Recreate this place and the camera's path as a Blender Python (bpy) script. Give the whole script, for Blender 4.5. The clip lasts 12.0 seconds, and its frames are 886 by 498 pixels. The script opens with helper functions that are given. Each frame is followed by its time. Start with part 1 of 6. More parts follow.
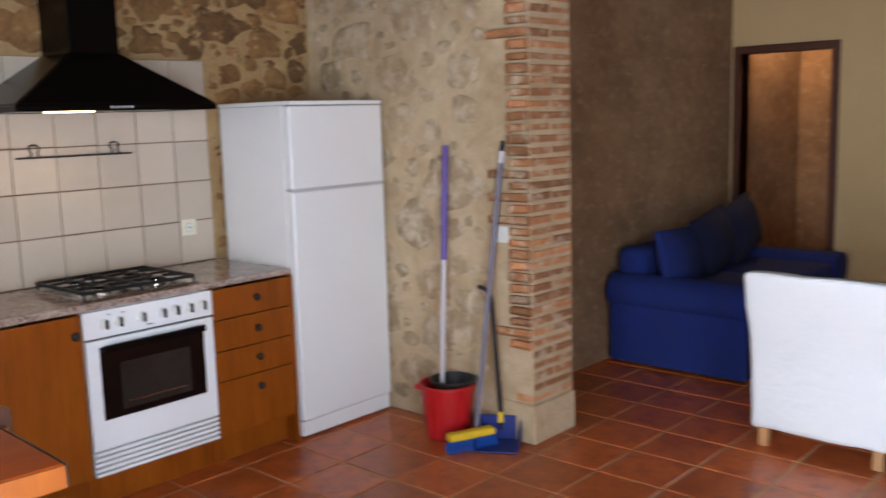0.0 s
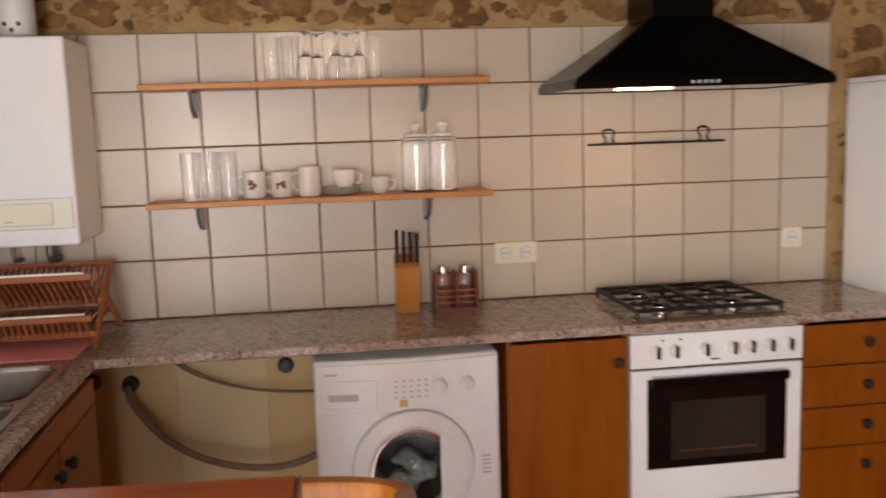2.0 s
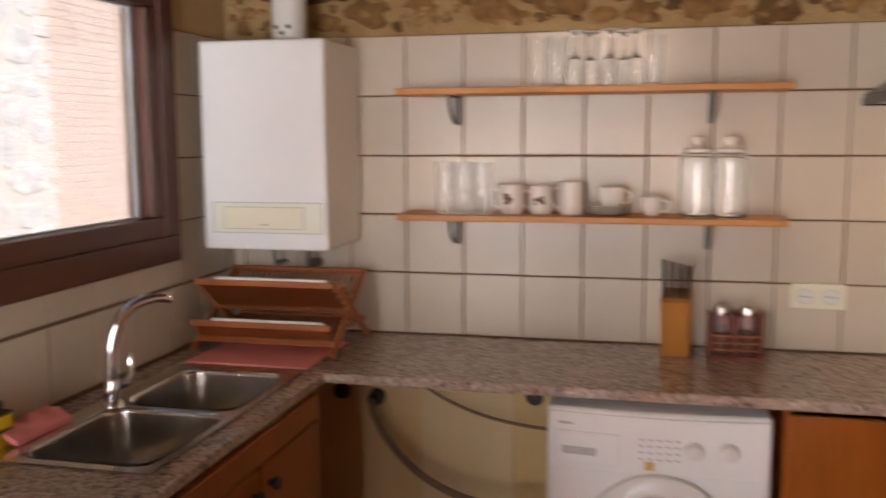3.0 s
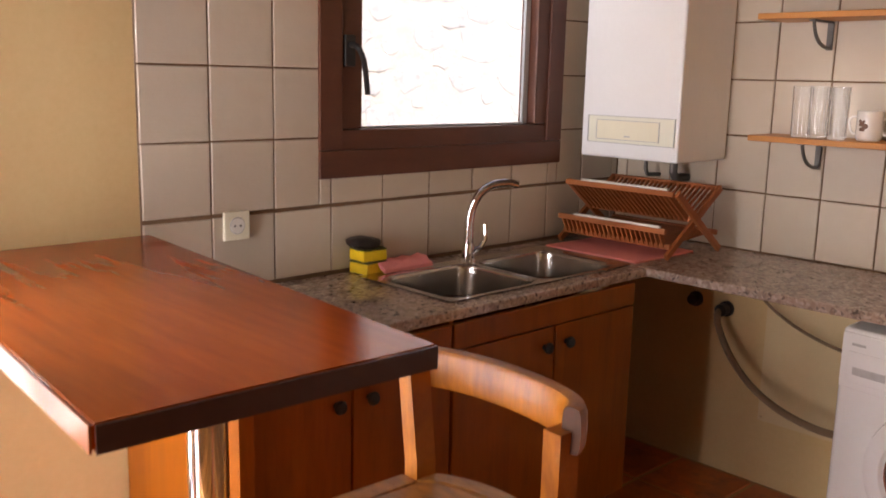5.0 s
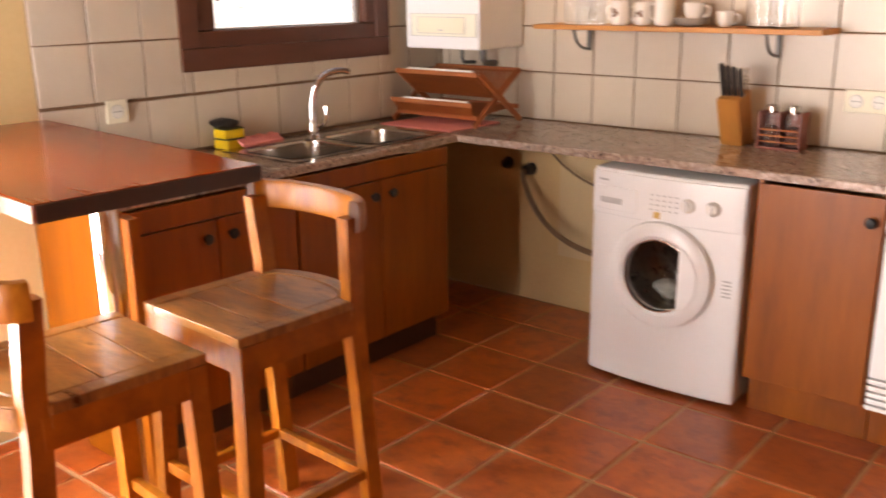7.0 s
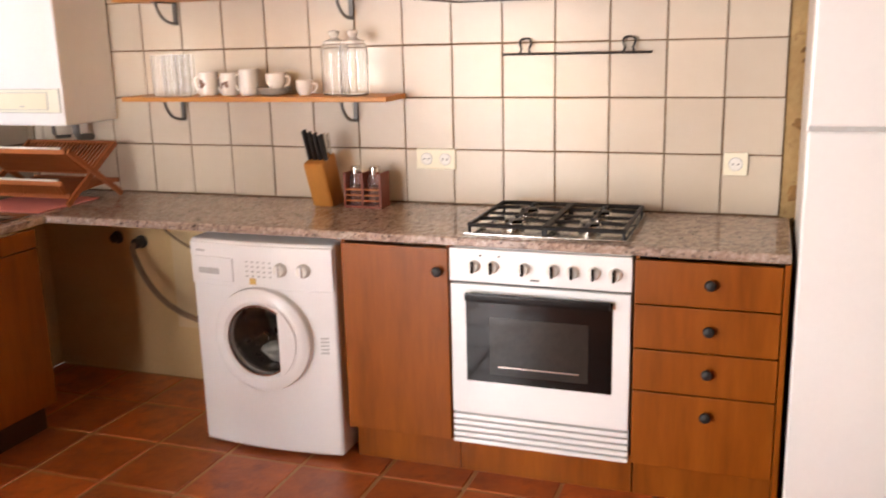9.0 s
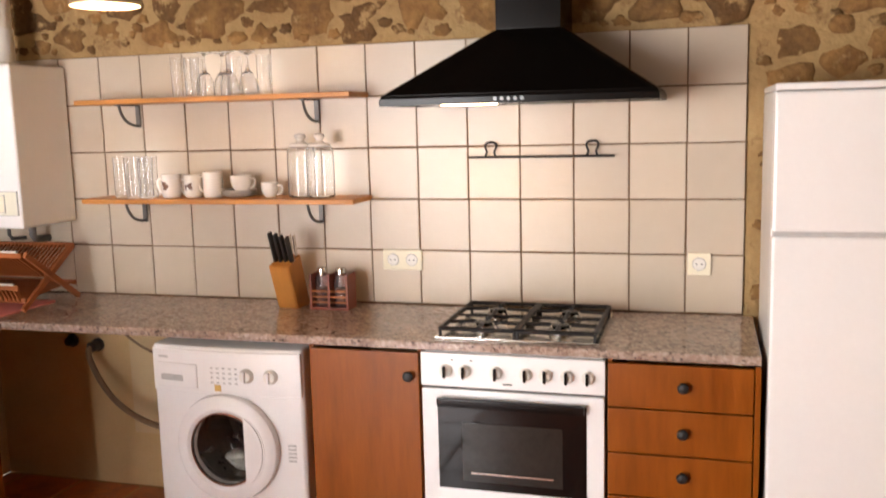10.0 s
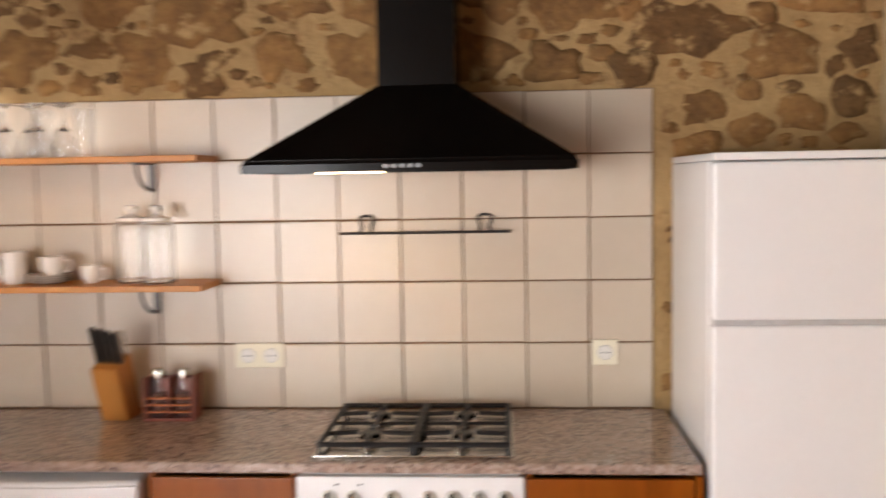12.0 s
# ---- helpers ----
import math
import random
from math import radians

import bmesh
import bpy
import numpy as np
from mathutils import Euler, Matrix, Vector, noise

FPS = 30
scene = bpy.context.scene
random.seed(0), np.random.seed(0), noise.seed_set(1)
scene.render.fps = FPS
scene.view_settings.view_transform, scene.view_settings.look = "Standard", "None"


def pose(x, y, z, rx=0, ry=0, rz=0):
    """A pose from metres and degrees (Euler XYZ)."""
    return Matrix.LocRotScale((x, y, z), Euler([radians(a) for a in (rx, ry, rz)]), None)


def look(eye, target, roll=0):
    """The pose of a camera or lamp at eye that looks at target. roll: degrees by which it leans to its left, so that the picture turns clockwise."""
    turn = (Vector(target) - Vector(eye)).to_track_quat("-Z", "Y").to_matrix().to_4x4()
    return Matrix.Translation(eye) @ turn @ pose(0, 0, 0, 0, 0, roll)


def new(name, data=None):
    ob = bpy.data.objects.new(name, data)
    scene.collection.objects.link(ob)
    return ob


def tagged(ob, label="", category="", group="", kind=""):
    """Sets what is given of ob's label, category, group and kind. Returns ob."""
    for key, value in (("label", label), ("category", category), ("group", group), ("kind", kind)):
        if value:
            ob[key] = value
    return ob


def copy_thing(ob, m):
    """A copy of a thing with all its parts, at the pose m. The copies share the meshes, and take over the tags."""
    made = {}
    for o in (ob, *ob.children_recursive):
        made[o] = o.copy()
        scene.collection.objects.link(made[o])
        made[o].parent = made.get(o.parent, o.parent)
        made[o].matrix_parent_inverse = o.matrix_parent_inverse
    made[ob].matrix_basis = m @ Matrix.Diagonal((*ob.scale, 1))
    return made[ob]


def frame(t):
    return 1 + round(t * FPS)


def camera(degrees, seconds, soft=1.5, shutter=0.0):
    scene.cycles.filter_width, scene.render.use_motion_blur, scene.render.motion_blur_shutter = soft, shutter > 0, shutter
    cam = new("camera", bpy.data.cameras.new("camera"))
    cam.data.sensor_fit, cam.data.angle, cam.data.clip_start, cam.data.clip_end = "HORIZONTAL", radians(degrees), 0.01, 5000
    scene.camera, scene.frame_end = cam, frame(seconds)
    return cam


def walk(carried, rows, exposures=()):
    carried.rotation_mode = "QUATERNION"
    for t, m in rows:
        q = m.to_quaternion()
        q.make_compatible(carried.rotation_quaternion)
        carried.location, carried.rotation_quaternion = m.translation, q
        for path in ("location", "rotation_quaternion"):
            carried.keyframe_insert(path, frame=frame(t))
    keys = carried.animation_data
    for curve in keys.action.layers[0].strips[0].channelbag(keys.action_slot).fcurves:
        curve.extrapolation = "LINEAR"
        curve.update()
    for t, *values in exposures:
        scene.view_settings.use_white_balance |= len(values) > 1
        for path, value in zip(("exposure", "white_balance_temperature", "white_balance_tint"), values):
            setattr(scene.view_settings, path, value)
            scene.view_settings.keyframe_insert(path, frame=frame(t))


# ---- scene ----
cam = camera(52.0, 12.0, soft=1.6, shutter=0.5)
# seconds, eye x y z, yaw, pitch, roll
ROWS = [
    (0, -2.731, -4.082, 1.602, -47.97, -8.37, -1.64),
    (0.3, -2.620, -3.961, 1.588, -42.99, -8.21, -1.78),
    (0.6, -2.511, -3.829, 1.588, -36.93, -8.07, -1.81),
    (1, -2.389, -3.679, 1.559, -28.85, -7.50, -1.90),
    (1.5, -2.179, -3.601, 1.599, -16.78, -8.18, -2.09),
    (2, -2.048, -3.400, 1.556, -7.98, -7.72, -1.82),
    (2.5, -1.933, -3.209, 1.568, -0.18, -7.82, -1.00),
    (3, -1.803, -3.035, 1.572, 13.09, -7.06, -0.25),
    (3.5, -1.580, -2.923, 1.548, 28.71, -6.81, -0.32),
    (5.5, -0.888, -3.207, 1.484, 47.86, -12.26, 0.93),
    (6, -0.702, -3.316, 1.474, 48.49, -13.85, -0.04),
    (6.5, -0.557, -3.463, 1.478, 44.48, -15.01, 0.14),
    (7, -0.358, -3.520, 1.475, 39.91, -16.05, -0.56),
    (7.5, -0.206, -3.485, 1.470, 35.13, -16.54, -1.26),
    (9.5, -0.047, -3.375, 1.585, 17.13, -11.46, -1.58),
    (10, -0.129, -3.388, 1.619, 16.37, -8.23, -1.47),
    (10.5, -0.207, -3.402, 1.638, 15.75, -6.17, -1.39),
    (11, -0.305, -3.360, 1.644, 15.65, -5.20, -1.33),
    (11.5, -0.402, -3.178, 1.633, 13.91, -4.66, -1.24),
    (12, -0.468, -2.935, 1.639, 4.03, -4.45, -1.02),
]
walk(cam, [(t, pose(x, y, z, 90, 0, yaw) @ pose(0, 0, 0, pitch) @ pose(0, 0, 0, 0, 0, roll)) for t, x, y, z, yaw, pitch, roll in ROWS],
     exposures=[(0.0, 0.58, 5850, 11), (1.0, 0.74, 6400, 16), (2.0, 0.45, 7350, 18), (3.5, 0.38, 7350, 20), (5.5, 0.80, 7550, 22), (7.5, 1.28, 8100, 22), (9.5, 1.28, 7350, 18), (11.0, 0.96, 7350, 17), (12.0, 0.93, 7150, 16)])

# plan
WX, DX = -3.305, 4.07          # window wall face, far door wall face
SY, CEIL = -5.30, 2.75        # wall behind, ceiling
PITCH, ROW0 = 0.203, 0.898    # wall tiles
TOP = ROW0 + 5 * PITCH
CT, CB = 0.883, 0.853         # worktop top and underside

# ---- world and light ----
world = bpy.data.worlds.new("sky")
scene.world = world
world.use_nodes = True
wn = world.node_tree.nodes
sky = wn.new("ShaderNodeTexSky")
sky.sky_type = "NISHITA"
sky.sun_disc = False
sky.sun_elevation, sky.sun_rotation = radians(52), radians(115)
world.node_tree.links.new(sky.outputs[0], wn["Background"].inputs[0])
wn["Background"].inputs[1].default_value = 0.14


def lamp(name, kind, m, energy, color, **more):
    data = bpy.data.lights.new(name, kind)
    data.energy, data.color = energy, color
    if kind == "AREA":
        data.shape = "RECTANGLE"
        data.size, data.size_y = more["size"]
    elif kind == "SUN":
        data.angle = more["angle"]
    else:
        data.shadow_soft_size = more["radius"]
    if kind == "SPOT":
        data.spot_size, data.spot_blend = more["spot"], 0.6
    ob = new(name, data)
    ob.matrix_world = m
    return ob


lamp("sun", "SUN", look((5, -2.3, 7.0), (0, 0, 0)), 5.0, (1.0, 0.97, 0.91), angle=radians(0.5))
lamp("door_daylight", "AREA", pose(-3.75, -3.27, 1.1, 90, 0, -90), 128, (0.80, 0.91, 1.0), size=(0.9, 2.0))
# added fill lamp behind the viewpoint, in an assumed opening of the south wall
lamp("south_fill_light", "AREA", pose(-2.60, -5.45, 1.06, 90, 0, 0), 124, (0.84, 0.92, 1.0), size=(1.3, 2.0))
lamp("pendant_bulb_light", "POINT", pose(-1.937, -0.887, 2.012), 7, (1.0, 0.58, 0.26), radius=0.03)
lamp("hood_bulb_light", "SPOT", look((-0.86, -0.27, 1.675), (-0.86, -0.22, 0.9)), 4.5, (1.0, 0.68, 0.36), radius=0.03, spot=radians(130))
lamp("corridor_bulb_light", "POINT", pose(4.75, -1.15, 2.45), 20, (1.0, 0.62, 0.28), radius=0.05)


# ---- materials ----
def mat(name, base, rough=0.5, metal=0.0, dark=None, scale=6.0, detail=6.0, mix=0.5, fine=60.0, bump=0.0, bump_scale=40.0,
        stretch=(1, 1, 1), rand=0.0, spec=0.5, coat=0.0, rvar=0.1, smear=None, object_space=False):
    """A surface with stains at one scale, grain at a finer one, relief, and a spread of tone from piece to piece."""
    m = bpy.data.materials.new(name)
    m.use_nodes = True
    nt = m.node_tree
    bsdf = nt.nodes["Principled BSDF"]

    def node(kind, **sets):
        n = nt.nodes.new("ShaderNode" + kind)
        for key, value in sets.items():
            n.inputs[key].default_value = value
        return n

    def wire(a, out, b, inp):
        nt.links.new(a.outputs[out], b.inputs[inp])

    if object_space:
        where, slot = node("TexCoord"), "Object"
    else:
        where, slot = node("NewGeometry"), "Position"
    mapping = node("Mapping")
    mapping.inputs["Scale"].default_value = stretch
    wire(where, slot, mapping, "Vector")
    large = node("TexNoise", Scale=scale, Detail=detail, Roughness=0.6)
    small = node("TexNoise", Scale=fine, Detail=4.0, Roughness=0.6)
    wire(mapping, 0, large, "Vector")
    wire(mapping, 0, small, "Vector")
    add = node("Math")
    add.operation = "ADD"
    half = node("Math")
    half.operation = "MULTIPLY"
    half.inputs[1].default_value = 0.5
    wire(small, 0, half, 0)
    wire(large, 0, add, 0)
    wire(half, 0, add, 1)
    ramp = node("MapRange")
    for key, value in (("From Min", 0.45), ("From Max", 1.05), ("To Min", 0.0), ("To Max", 1.0)):
        ramp.inputs[key].default_value = value
    wire(add, 0, ramp, "Value")
    dark = dark or tuple(c * (1 - mix) for c in base)
    blend = node("Mix")
    blend.data_type = "RGBA"
    blend.inputs["A"].default_value, blend.inputs["B"].default_value = (*dark, 1), (*base, 1)
    wire(ramp, 0, blend, "Factor")
    tone = blend
    out = "Result"
    if rand:
        info = node("ObjectInfo")
        spread = node("MapRange")
        spread.inputs["To Min"].default_value, spread.inputs["To Max"].default_value = 1 - rand, 1 + rand
        wire(info, "Random", spread, "Value")
        hsv = node("HueSaturation")
        wire(spread, 0, hsv, "Value")
        wire(blend, "Result", hsv, "Color")
        tone, out = hsv, "Color"
    if smear:
        color, low, high = smear
        patches = node("TexNoise", Scale=11.0, Detail=5.0, Roughness=0.65)
        wire(mapping, 0, patches, "Vector")
        cut = node("MapRange")
        cut.inputs["From Min"].default_value, cut.inputs["From Max"].default_value = low, high
        wire(patches, 0, cut, "Value")
        over = node("Mix")
        over.data_type = "RGBA"
        over.inputs["B"].default_value = (*color, 1)
        wire(cut, 0, over, "Factor")
        nt.links.new(tone.outputs[2] if tone is blend else tone.outputs[0], over.inputs["A"])
        tone = blend = over
    nt.links.new(tone.outputs[2] if tone is blend else tone.outputs[0], bsdf.inputs["Base Color"])
    rr = node("MapRange")
    rr.inputs["To Min"].default_value, rr.inputs["To Max"].default_value = max(0.02, rough - rvar), min(1, rough + rvar)
    wire(add, 0, rr, "Value")
    wire(rr, 0, bsdf, "Roughness")
    bsdf.inputs["Metallic"].default_value = metal
    bsdf.inputs["Specular IOR Level"].default_value = spec
    bsdf.inputs["Coat Weight"].default_value = coat
    bsdf.inputs["Coat Roughness"].default_value = 0.12
    if bump:
        relief = node("TexNoise", Scale=bump_scale, Detail=5.0, Roughness=0.65)
        wire(mapping, 0, relief, "Vector")
        b = node("Bump", Strength=bump, Distance=0.02)
        wire(relief, 0, b, "Height")
        wire(b, 0, bsdf, "Normal")
    return m


def glass_mat(name, tint=(1, 1, 1), rough=0.0, ior=1.45, clear=1.0):
    m = bpy.data.materials.new(name)
    m.use_nodes = True
    b = m.node_tree.nodes["Principled BSDF"]
    b.inputs["Base Color"].default_value = (*tint, 1)
    b.inputs["Transmission Weight"].default_value = clear
    b.inputs["Roughness"].default_value = rough
    b.inputs["IOR"].default_value = ior
    return m


def glow_mat(name, color, strength):
    m = bpy.data.materials.new(name)
    m.use_nodes = True
    b = m.node_tree.nodes["Principled BSDF"]
    b.inputs["Emission Color"].default_value = (*color, 1)
    b.inputs["Emission Strength"].default_value = strength
    return m


def granite_mat():
    """Pinkish brown polished granite: crystals of three tones."""
    m = bpy.data.materials.new("granite")
    m.use_nodes = True
    nt = m.node_tree
    bsdf = nt.nodes["Principled BSDF"]
    geo = nt.nodes.new("ShaderNodeNewGeometry")
    ramps = []
    for scale, stops in ((115.0, ((0.0, (0.05, 0.037, 0.032)), (0.09, (0.30, 0.208, 0.165)), (0.42, (0.385, 0.282, 0.228)), (0.78, (0.50, 0.40, 0.335)))),
                         (60.0, ((0.0, (0.15, 0.108, 0.084)), (0.30, (0.36, 0.265, 0.213)), (0.7, (0.45, 0.355, 0.295))))):
        vor = nt.nodes.new("ShaderNodeTexVoronoi")
        vor.inputs["Scale"].default_value = scale
        nt.links.new(geo.outputs["Position"], vor.inputs["Vector"])
        sep = nt.nodes.new("ShaderNodeSeparateColor")
        nt.links.new(vor.outputs["Color"], sep.inputs[0])
        ramp = nt.nodes.new("ShaderNodeValToRGB")
        ramp.color_ramp.interpolation = "CONSTANT"
        while len(ramp.color_ramp.elements) < len(stops):
            ramp.color_ramp.elements.new(0.5)
        for e, (at, c) in zip(ramp.color_ramp.elements, stops):
            e.position, e.color = at, (*c, 1)
        nt.links.new(sep.outputs[0], ramp.inputs[0])
        ramps.append(ramp)
    blend = nt.nodes.new("ShaderNodeMix")
    blend.data_type = "RGBA"
    blend.inputs["Factor"].default_value = 0.4
    nt.links.new(ramps[0].outputs[0], blend.inputs["A"])
    nt.links.new(ramps[1].outputs[0], blend.inputs["B"])
    nt.links.new(blend.outputs[2], bsdf.inputs["Base Color"])
    bsdf.inputs["Roughness"].default_value = 0.085
    return m


M = {
    "cream": mat("cream_plaster", (0.688, 0.499, 0.249), 0.85, dark=(0.611, 0.421, 0.194), scale=2.0, bump=0.07, bump_scale=14),
    # ceiling stays out of view; dark boards are assumed, to weaken bounced light
    "ceiling": mat("dark_unseen_ceiling", (0.085, 0.045, 0.022), 0.7, dark=(0.045, 0.022, 0.010), scale=2.0, fine=12, stretch=(0.7, 6, 1), bump=0.2, bump_scale=20),
    "mortar": mat("lime_mortar", (0.496, 0.335, 0.155), 0.95, dark=(0.304, 0.179, 0.072), scale=5.5, fine=30, bump=1.0, bump_scale=13, smear=((0.22, 0.115, 0.045), 0.56, 0.68)),
    "stone": mat("field_stone", (0.336, 0.181, 0.063), 0.9, dark=(0.104, 0.047, 0.015), scale=10, fine=42, bump=1.0, bump_scale=17, rand=0.40, smear=((0.46, 0.30, 0.135), 0.56, 0.66)),
    "pale_mortar": mat("pale_lime_render", (0.68, 0.54, 0.345), 0.95, dark=(0.40, 0.275, 0.145), scale=2.6, fine=14, bump=0.7, bump_scale=20),
    "pale_stone": mat("pale_rendered_stone", (0.50, 0.375, 0.225), 0.9, dark=(0.30, 0.205, 0.11), scale=6, fine=24, bump=0.8, bump_scale=22, rand=0.18, smear=((0.60, 0.49, 0.34), 0.46, 0.62)),
    "dark_stone": mat("brown_stone_wall", (0.43, 0.265, 0.140), 0.95, dark=(0.19, 0.108, 0.055), scale=2.2, fine=8, bump=0.7, bump_scale=9, stretch=(1, 1, 1.3), smear=((0.46, 0.32, 0.18), 0.53, 0.72)),
    "brick": mat("brick", (0.580, 0.265, 0.106), 0.9, dark=(0.315, 0.135, 0.056), scale=9, fine=60, bump=0.7, bump_scale=45, rand=0.40, smear=((0.66, 0.53, 0.37), 0.50, 0.70)),
    "tile": mat("wall_tile_glaze", (0.590, 0.505, 0.405), 0.30, dark=(0.555, 0.465, 0.360), scale=4.0, fine=17, bump=0.10, bump_scale=9, rand=0.07, rvar=0.03),
    "grout": mat("brown_grout", (0.215, 0.124, 0.065), 0.9, mix=0.4, scale=7),
    "floor_tile": mat("terracotta_tile", (0.68, 0.172, 0.032), 0.30, dark=(0.34, 0.066, 0.014), scale=6.5, fine=17, bump=0.16, bump_scale=14, rand=0.20, rvar=0.10, spec=0.75, smear=((0.28, 0.052, 0.012), 0.50, 0.74)),
    "floor_grout": mat("floor_grout", (0.62, 0.36, 0.18), 0.9, mix=0.30, scale=5),
    "granite": granite_mat(),
    "cab": mat("varnished_cabinet_wood", (0.33, 0.086, 0.004), 0.30, dark=(0.175, 0.039, 0.002), scale=2.2, fine=9, stretch=(5, 5, 0.7), bump=0.04, bump_scale=30, spec=0.3),
    # cabinet wood again, darkened for the shade in the plinth recess
    "cab_dark": mat("shaded_plinth_wood", (0.080, 0.025, 0.007), 0.5, mix=0.4, scale=3, stretch=(1, 1, 6)),
    "white": mat("white_enamel", (0.87, 0.87, 0.86), 0.16, mix=0.05, scale=2.5, rvar=0.05),
    "white_matt": mat("white_plastic", (0.78, 0.76, 0.70), 0.4, mix=0.06, scale=4),
    "cream_plastic": mat("cream_plastic", (0.82, 0.77, 0.60), 0.4, mix=0.06, scale=4),
    "black": mat("black_enamel", (0.004, 0.003, 0.0025), 0.20, mix=0.3, scale=4, rvar=0.05, spec=0.18),
    "black_matt": mat("black_cast_iron", (0.012, 0.010, 0.010), 0.5, mix=0.4, scale=30),
    "black_glass": mat("black_oven_glass", (0.004, 0.0035, 0.0035), 0.06, mix=0.2, scale=3, rvar=0.02, spec=0.35),
    "oven_glass": mat("smoked_oven_glass", (0.030, 0.025, 0.021), 0.08, mix=0.5, scale=3, rvar=0.03, spec=0.4),
    "steel": mat("brushed_steel", (0.66, 0.63, 0.59), 0.15, 1.0, mix=0.15, scale=4, stretch=(1, 8, 1)),
    "chrome": mat("chrome", (0.85, 0.85, 0.86), 0.06, 1.0, mix=0.05, scale=3, rvar=0.03),
    "iron": mat("grey_bracket_metal", (0.20, 0.19, 0.18), 0.45, 0.6, mix=0.3, scale=20),
    "pine": mat("varnished_pine", (0.62, 0.265, 0.055), 0.40, dark=(0.46, 0.165, 0.030), scale=2.4, fine=10, stretch=(0.8, 6, 6), bump=0.05, bump_scale=25),
    "table": mat("red_brown_table_top", (0.40, 0.070, 0.008), 0.15, dark=(0.25, 0.037, 0.005), scale=3.0, fine=11, stretch=(0.45, 5, 2), rvar=0.04, spec=0.28),
    # shade of the table's +x end, put into the colour
    "table_edge": mat("shaded_table_edge", (0.07, 0.025, 0.012), 0.3, mix=0.4, scale=6),
    "teak": mat("worn_teak", (0.52, 0.166, 0.010), 0.30, dark=(0.15, 0.034, 0.003), scale=5.0, fine=18, stretch=(4, 0.9, 0.9), bump=0.10, bump_scale=30, rand=0.12, spec=0.4),
    "teak_seat": mat("worn_seat_boards", (0.54, 0.235, 0.055), 0.28, dark=(0.085, 0.024, 0.005), scale=6.5, fine=18, stretch=(0.9, 2.6, 1), bump=0.12, bump_scale=30, rand=0.14, smear=((0.10, 0.028, 0.006), 0.60, 0.72)),
    "frame": mat("brown_window_wood", (0.124, 0.034, 0.014), 0.4, dark=(0.072, 0.018, 0.007), scale=3, stretch=(1, 1, 5)),
    "seal": mat("pale_grey_seal", (0.55, 0.58, 0.60), 0.4, mix=0.2, scale=6),
    "porcelain": mat("white_porcelain", (0.82, 0.78, 0.72), 0.15, mix=0.04, scale=6, rvar=0.04),
    "print": mat("brown_print", (0.20, 0.09, 0.05), 0.4, mix=0.5, scale=60),
    "blue": mat("blue_sofa_cloth", (0.010, 0.025, 0.178), 0.9, dark=(0.007, 0.017, 0.111), scale=5, fine=90, bump=0.3, bump_scale=120),
    "navy": mat("navy_cushion_cloth", (0.008, 0.012, 0.055), 0.9, mix=0.4, scale=5, bump=0.3, bump_scale=100),
    "linen": mat("white_slipcover_cloth", (0.82, 0.82, 0.82), 0.9, mix=0.06, scale=4, bump=0.35, bump_scale=14),
    "leg_wood": mat("beech_leg", (0.50, 0.26, 0.10), 0.5, mix=0.3, scale=5),
    "red": mat("red_bucket_plastic", (0.52, 0.012, 0.014), 0.3, mix=0.2, scale=5),
    "blue_plastic": mat("blue_plastic", (0.015, 0.09, 0.42), 0.35, mix=0.25, scale=5),
    "dark_blue_plastic": mat("dark_blue_plastic", (0.010, 0.025, 0.20), 0.35, mix=0.25, scale=5),
    "yellow": mat("yellow_bristle", (0.86, 0.56, 0.01), 0.6, mix=0.22, scale=20),
    "violet": mat("violet_handle", (0.13, 0.07, 0.36), 0.4, mix=0.2, scale=8),
    "pole": mat("pale_pole_coating", (0.62, 0.58, 0.60), 0.35, mix=0.1, scale=8),
    "grey_pole": mat("grey_violet_pole", (0.20, 0.18, 0.24), 0.4, mix=0.2, scale=8),
    "dark_plastic": mat("black_plastic", (0.015, 0.013, 0.013), 0.4, mix=0.3, scale=10),
    "pink": mat("pink_cloth", (0.84, 0.27, 0.24), 0.9, mix=0.15, scale=8, bump=0.4, bump_scale=60),
    "rack": mat("red_brown_rack_wood", (0.44, 0.125, 0.030), 0.5, mix=0.40, scale=4, stretch=(1, 5, 5)),
    "block": mat("knife_block_wood", (0.58, 0.235, 0.048), 0.42, mix=0.25, scale=4, stretch=(6, 6, 1)),
    "spice": mat("dark_red_spice_wood", (0.24, 0.042, 0.014), 0.4, mix=0.4, scale=5),
    "spice_fill": mat("ground_spice", (0.12, 0.03, 0.012), 0.9, mix=0.5, scale=80),
    "hose": mat("brown_grey_hose", (0.24, 0.15, 0.08), 0.5, mix=0.3, scale=10),
    "flue": mat("white_flue_enamel", (0.76, 0.72, 0.62), 0.3, mix=0.06, scale=4),
    "boiler_strip": mat("cream_control_strip", (0.80, 0.79, 0.66), 0.3, mix=0.05, scale=5),
    "alu": mat("brushed_aluminium", (0.78, 0.71, 0.60), 0.28, 1.0, mix=0.10, scale=6, stretch=(1, 1, 10)),
    "glass": glass_mat("clear_glass", (0.96, 0.96, 0.96), 0.01, 1.42, 0.975),
    "door_glass": glass_mat("dark_door_glass", (0.80, 0.81, 0.80)),
    "end_grain": mat("dark_end_grain", (0.10, 0.032, 0.010), 0.6, mix=0.4, scale=30),
    "pane": glass_mat("window_glass"),
    "bulb": glow_mat("lit_bulb", (1.0, 0.78, 0.5), 18.0),
    "hood_glow": glow_mat("lit_hood_lens", (1.0, 0.72, 0.42), 9.0),
    "shade_in": mat("white_shade_inside", (0.85, 0.82, 0.76), 0.5, mix=0.03),
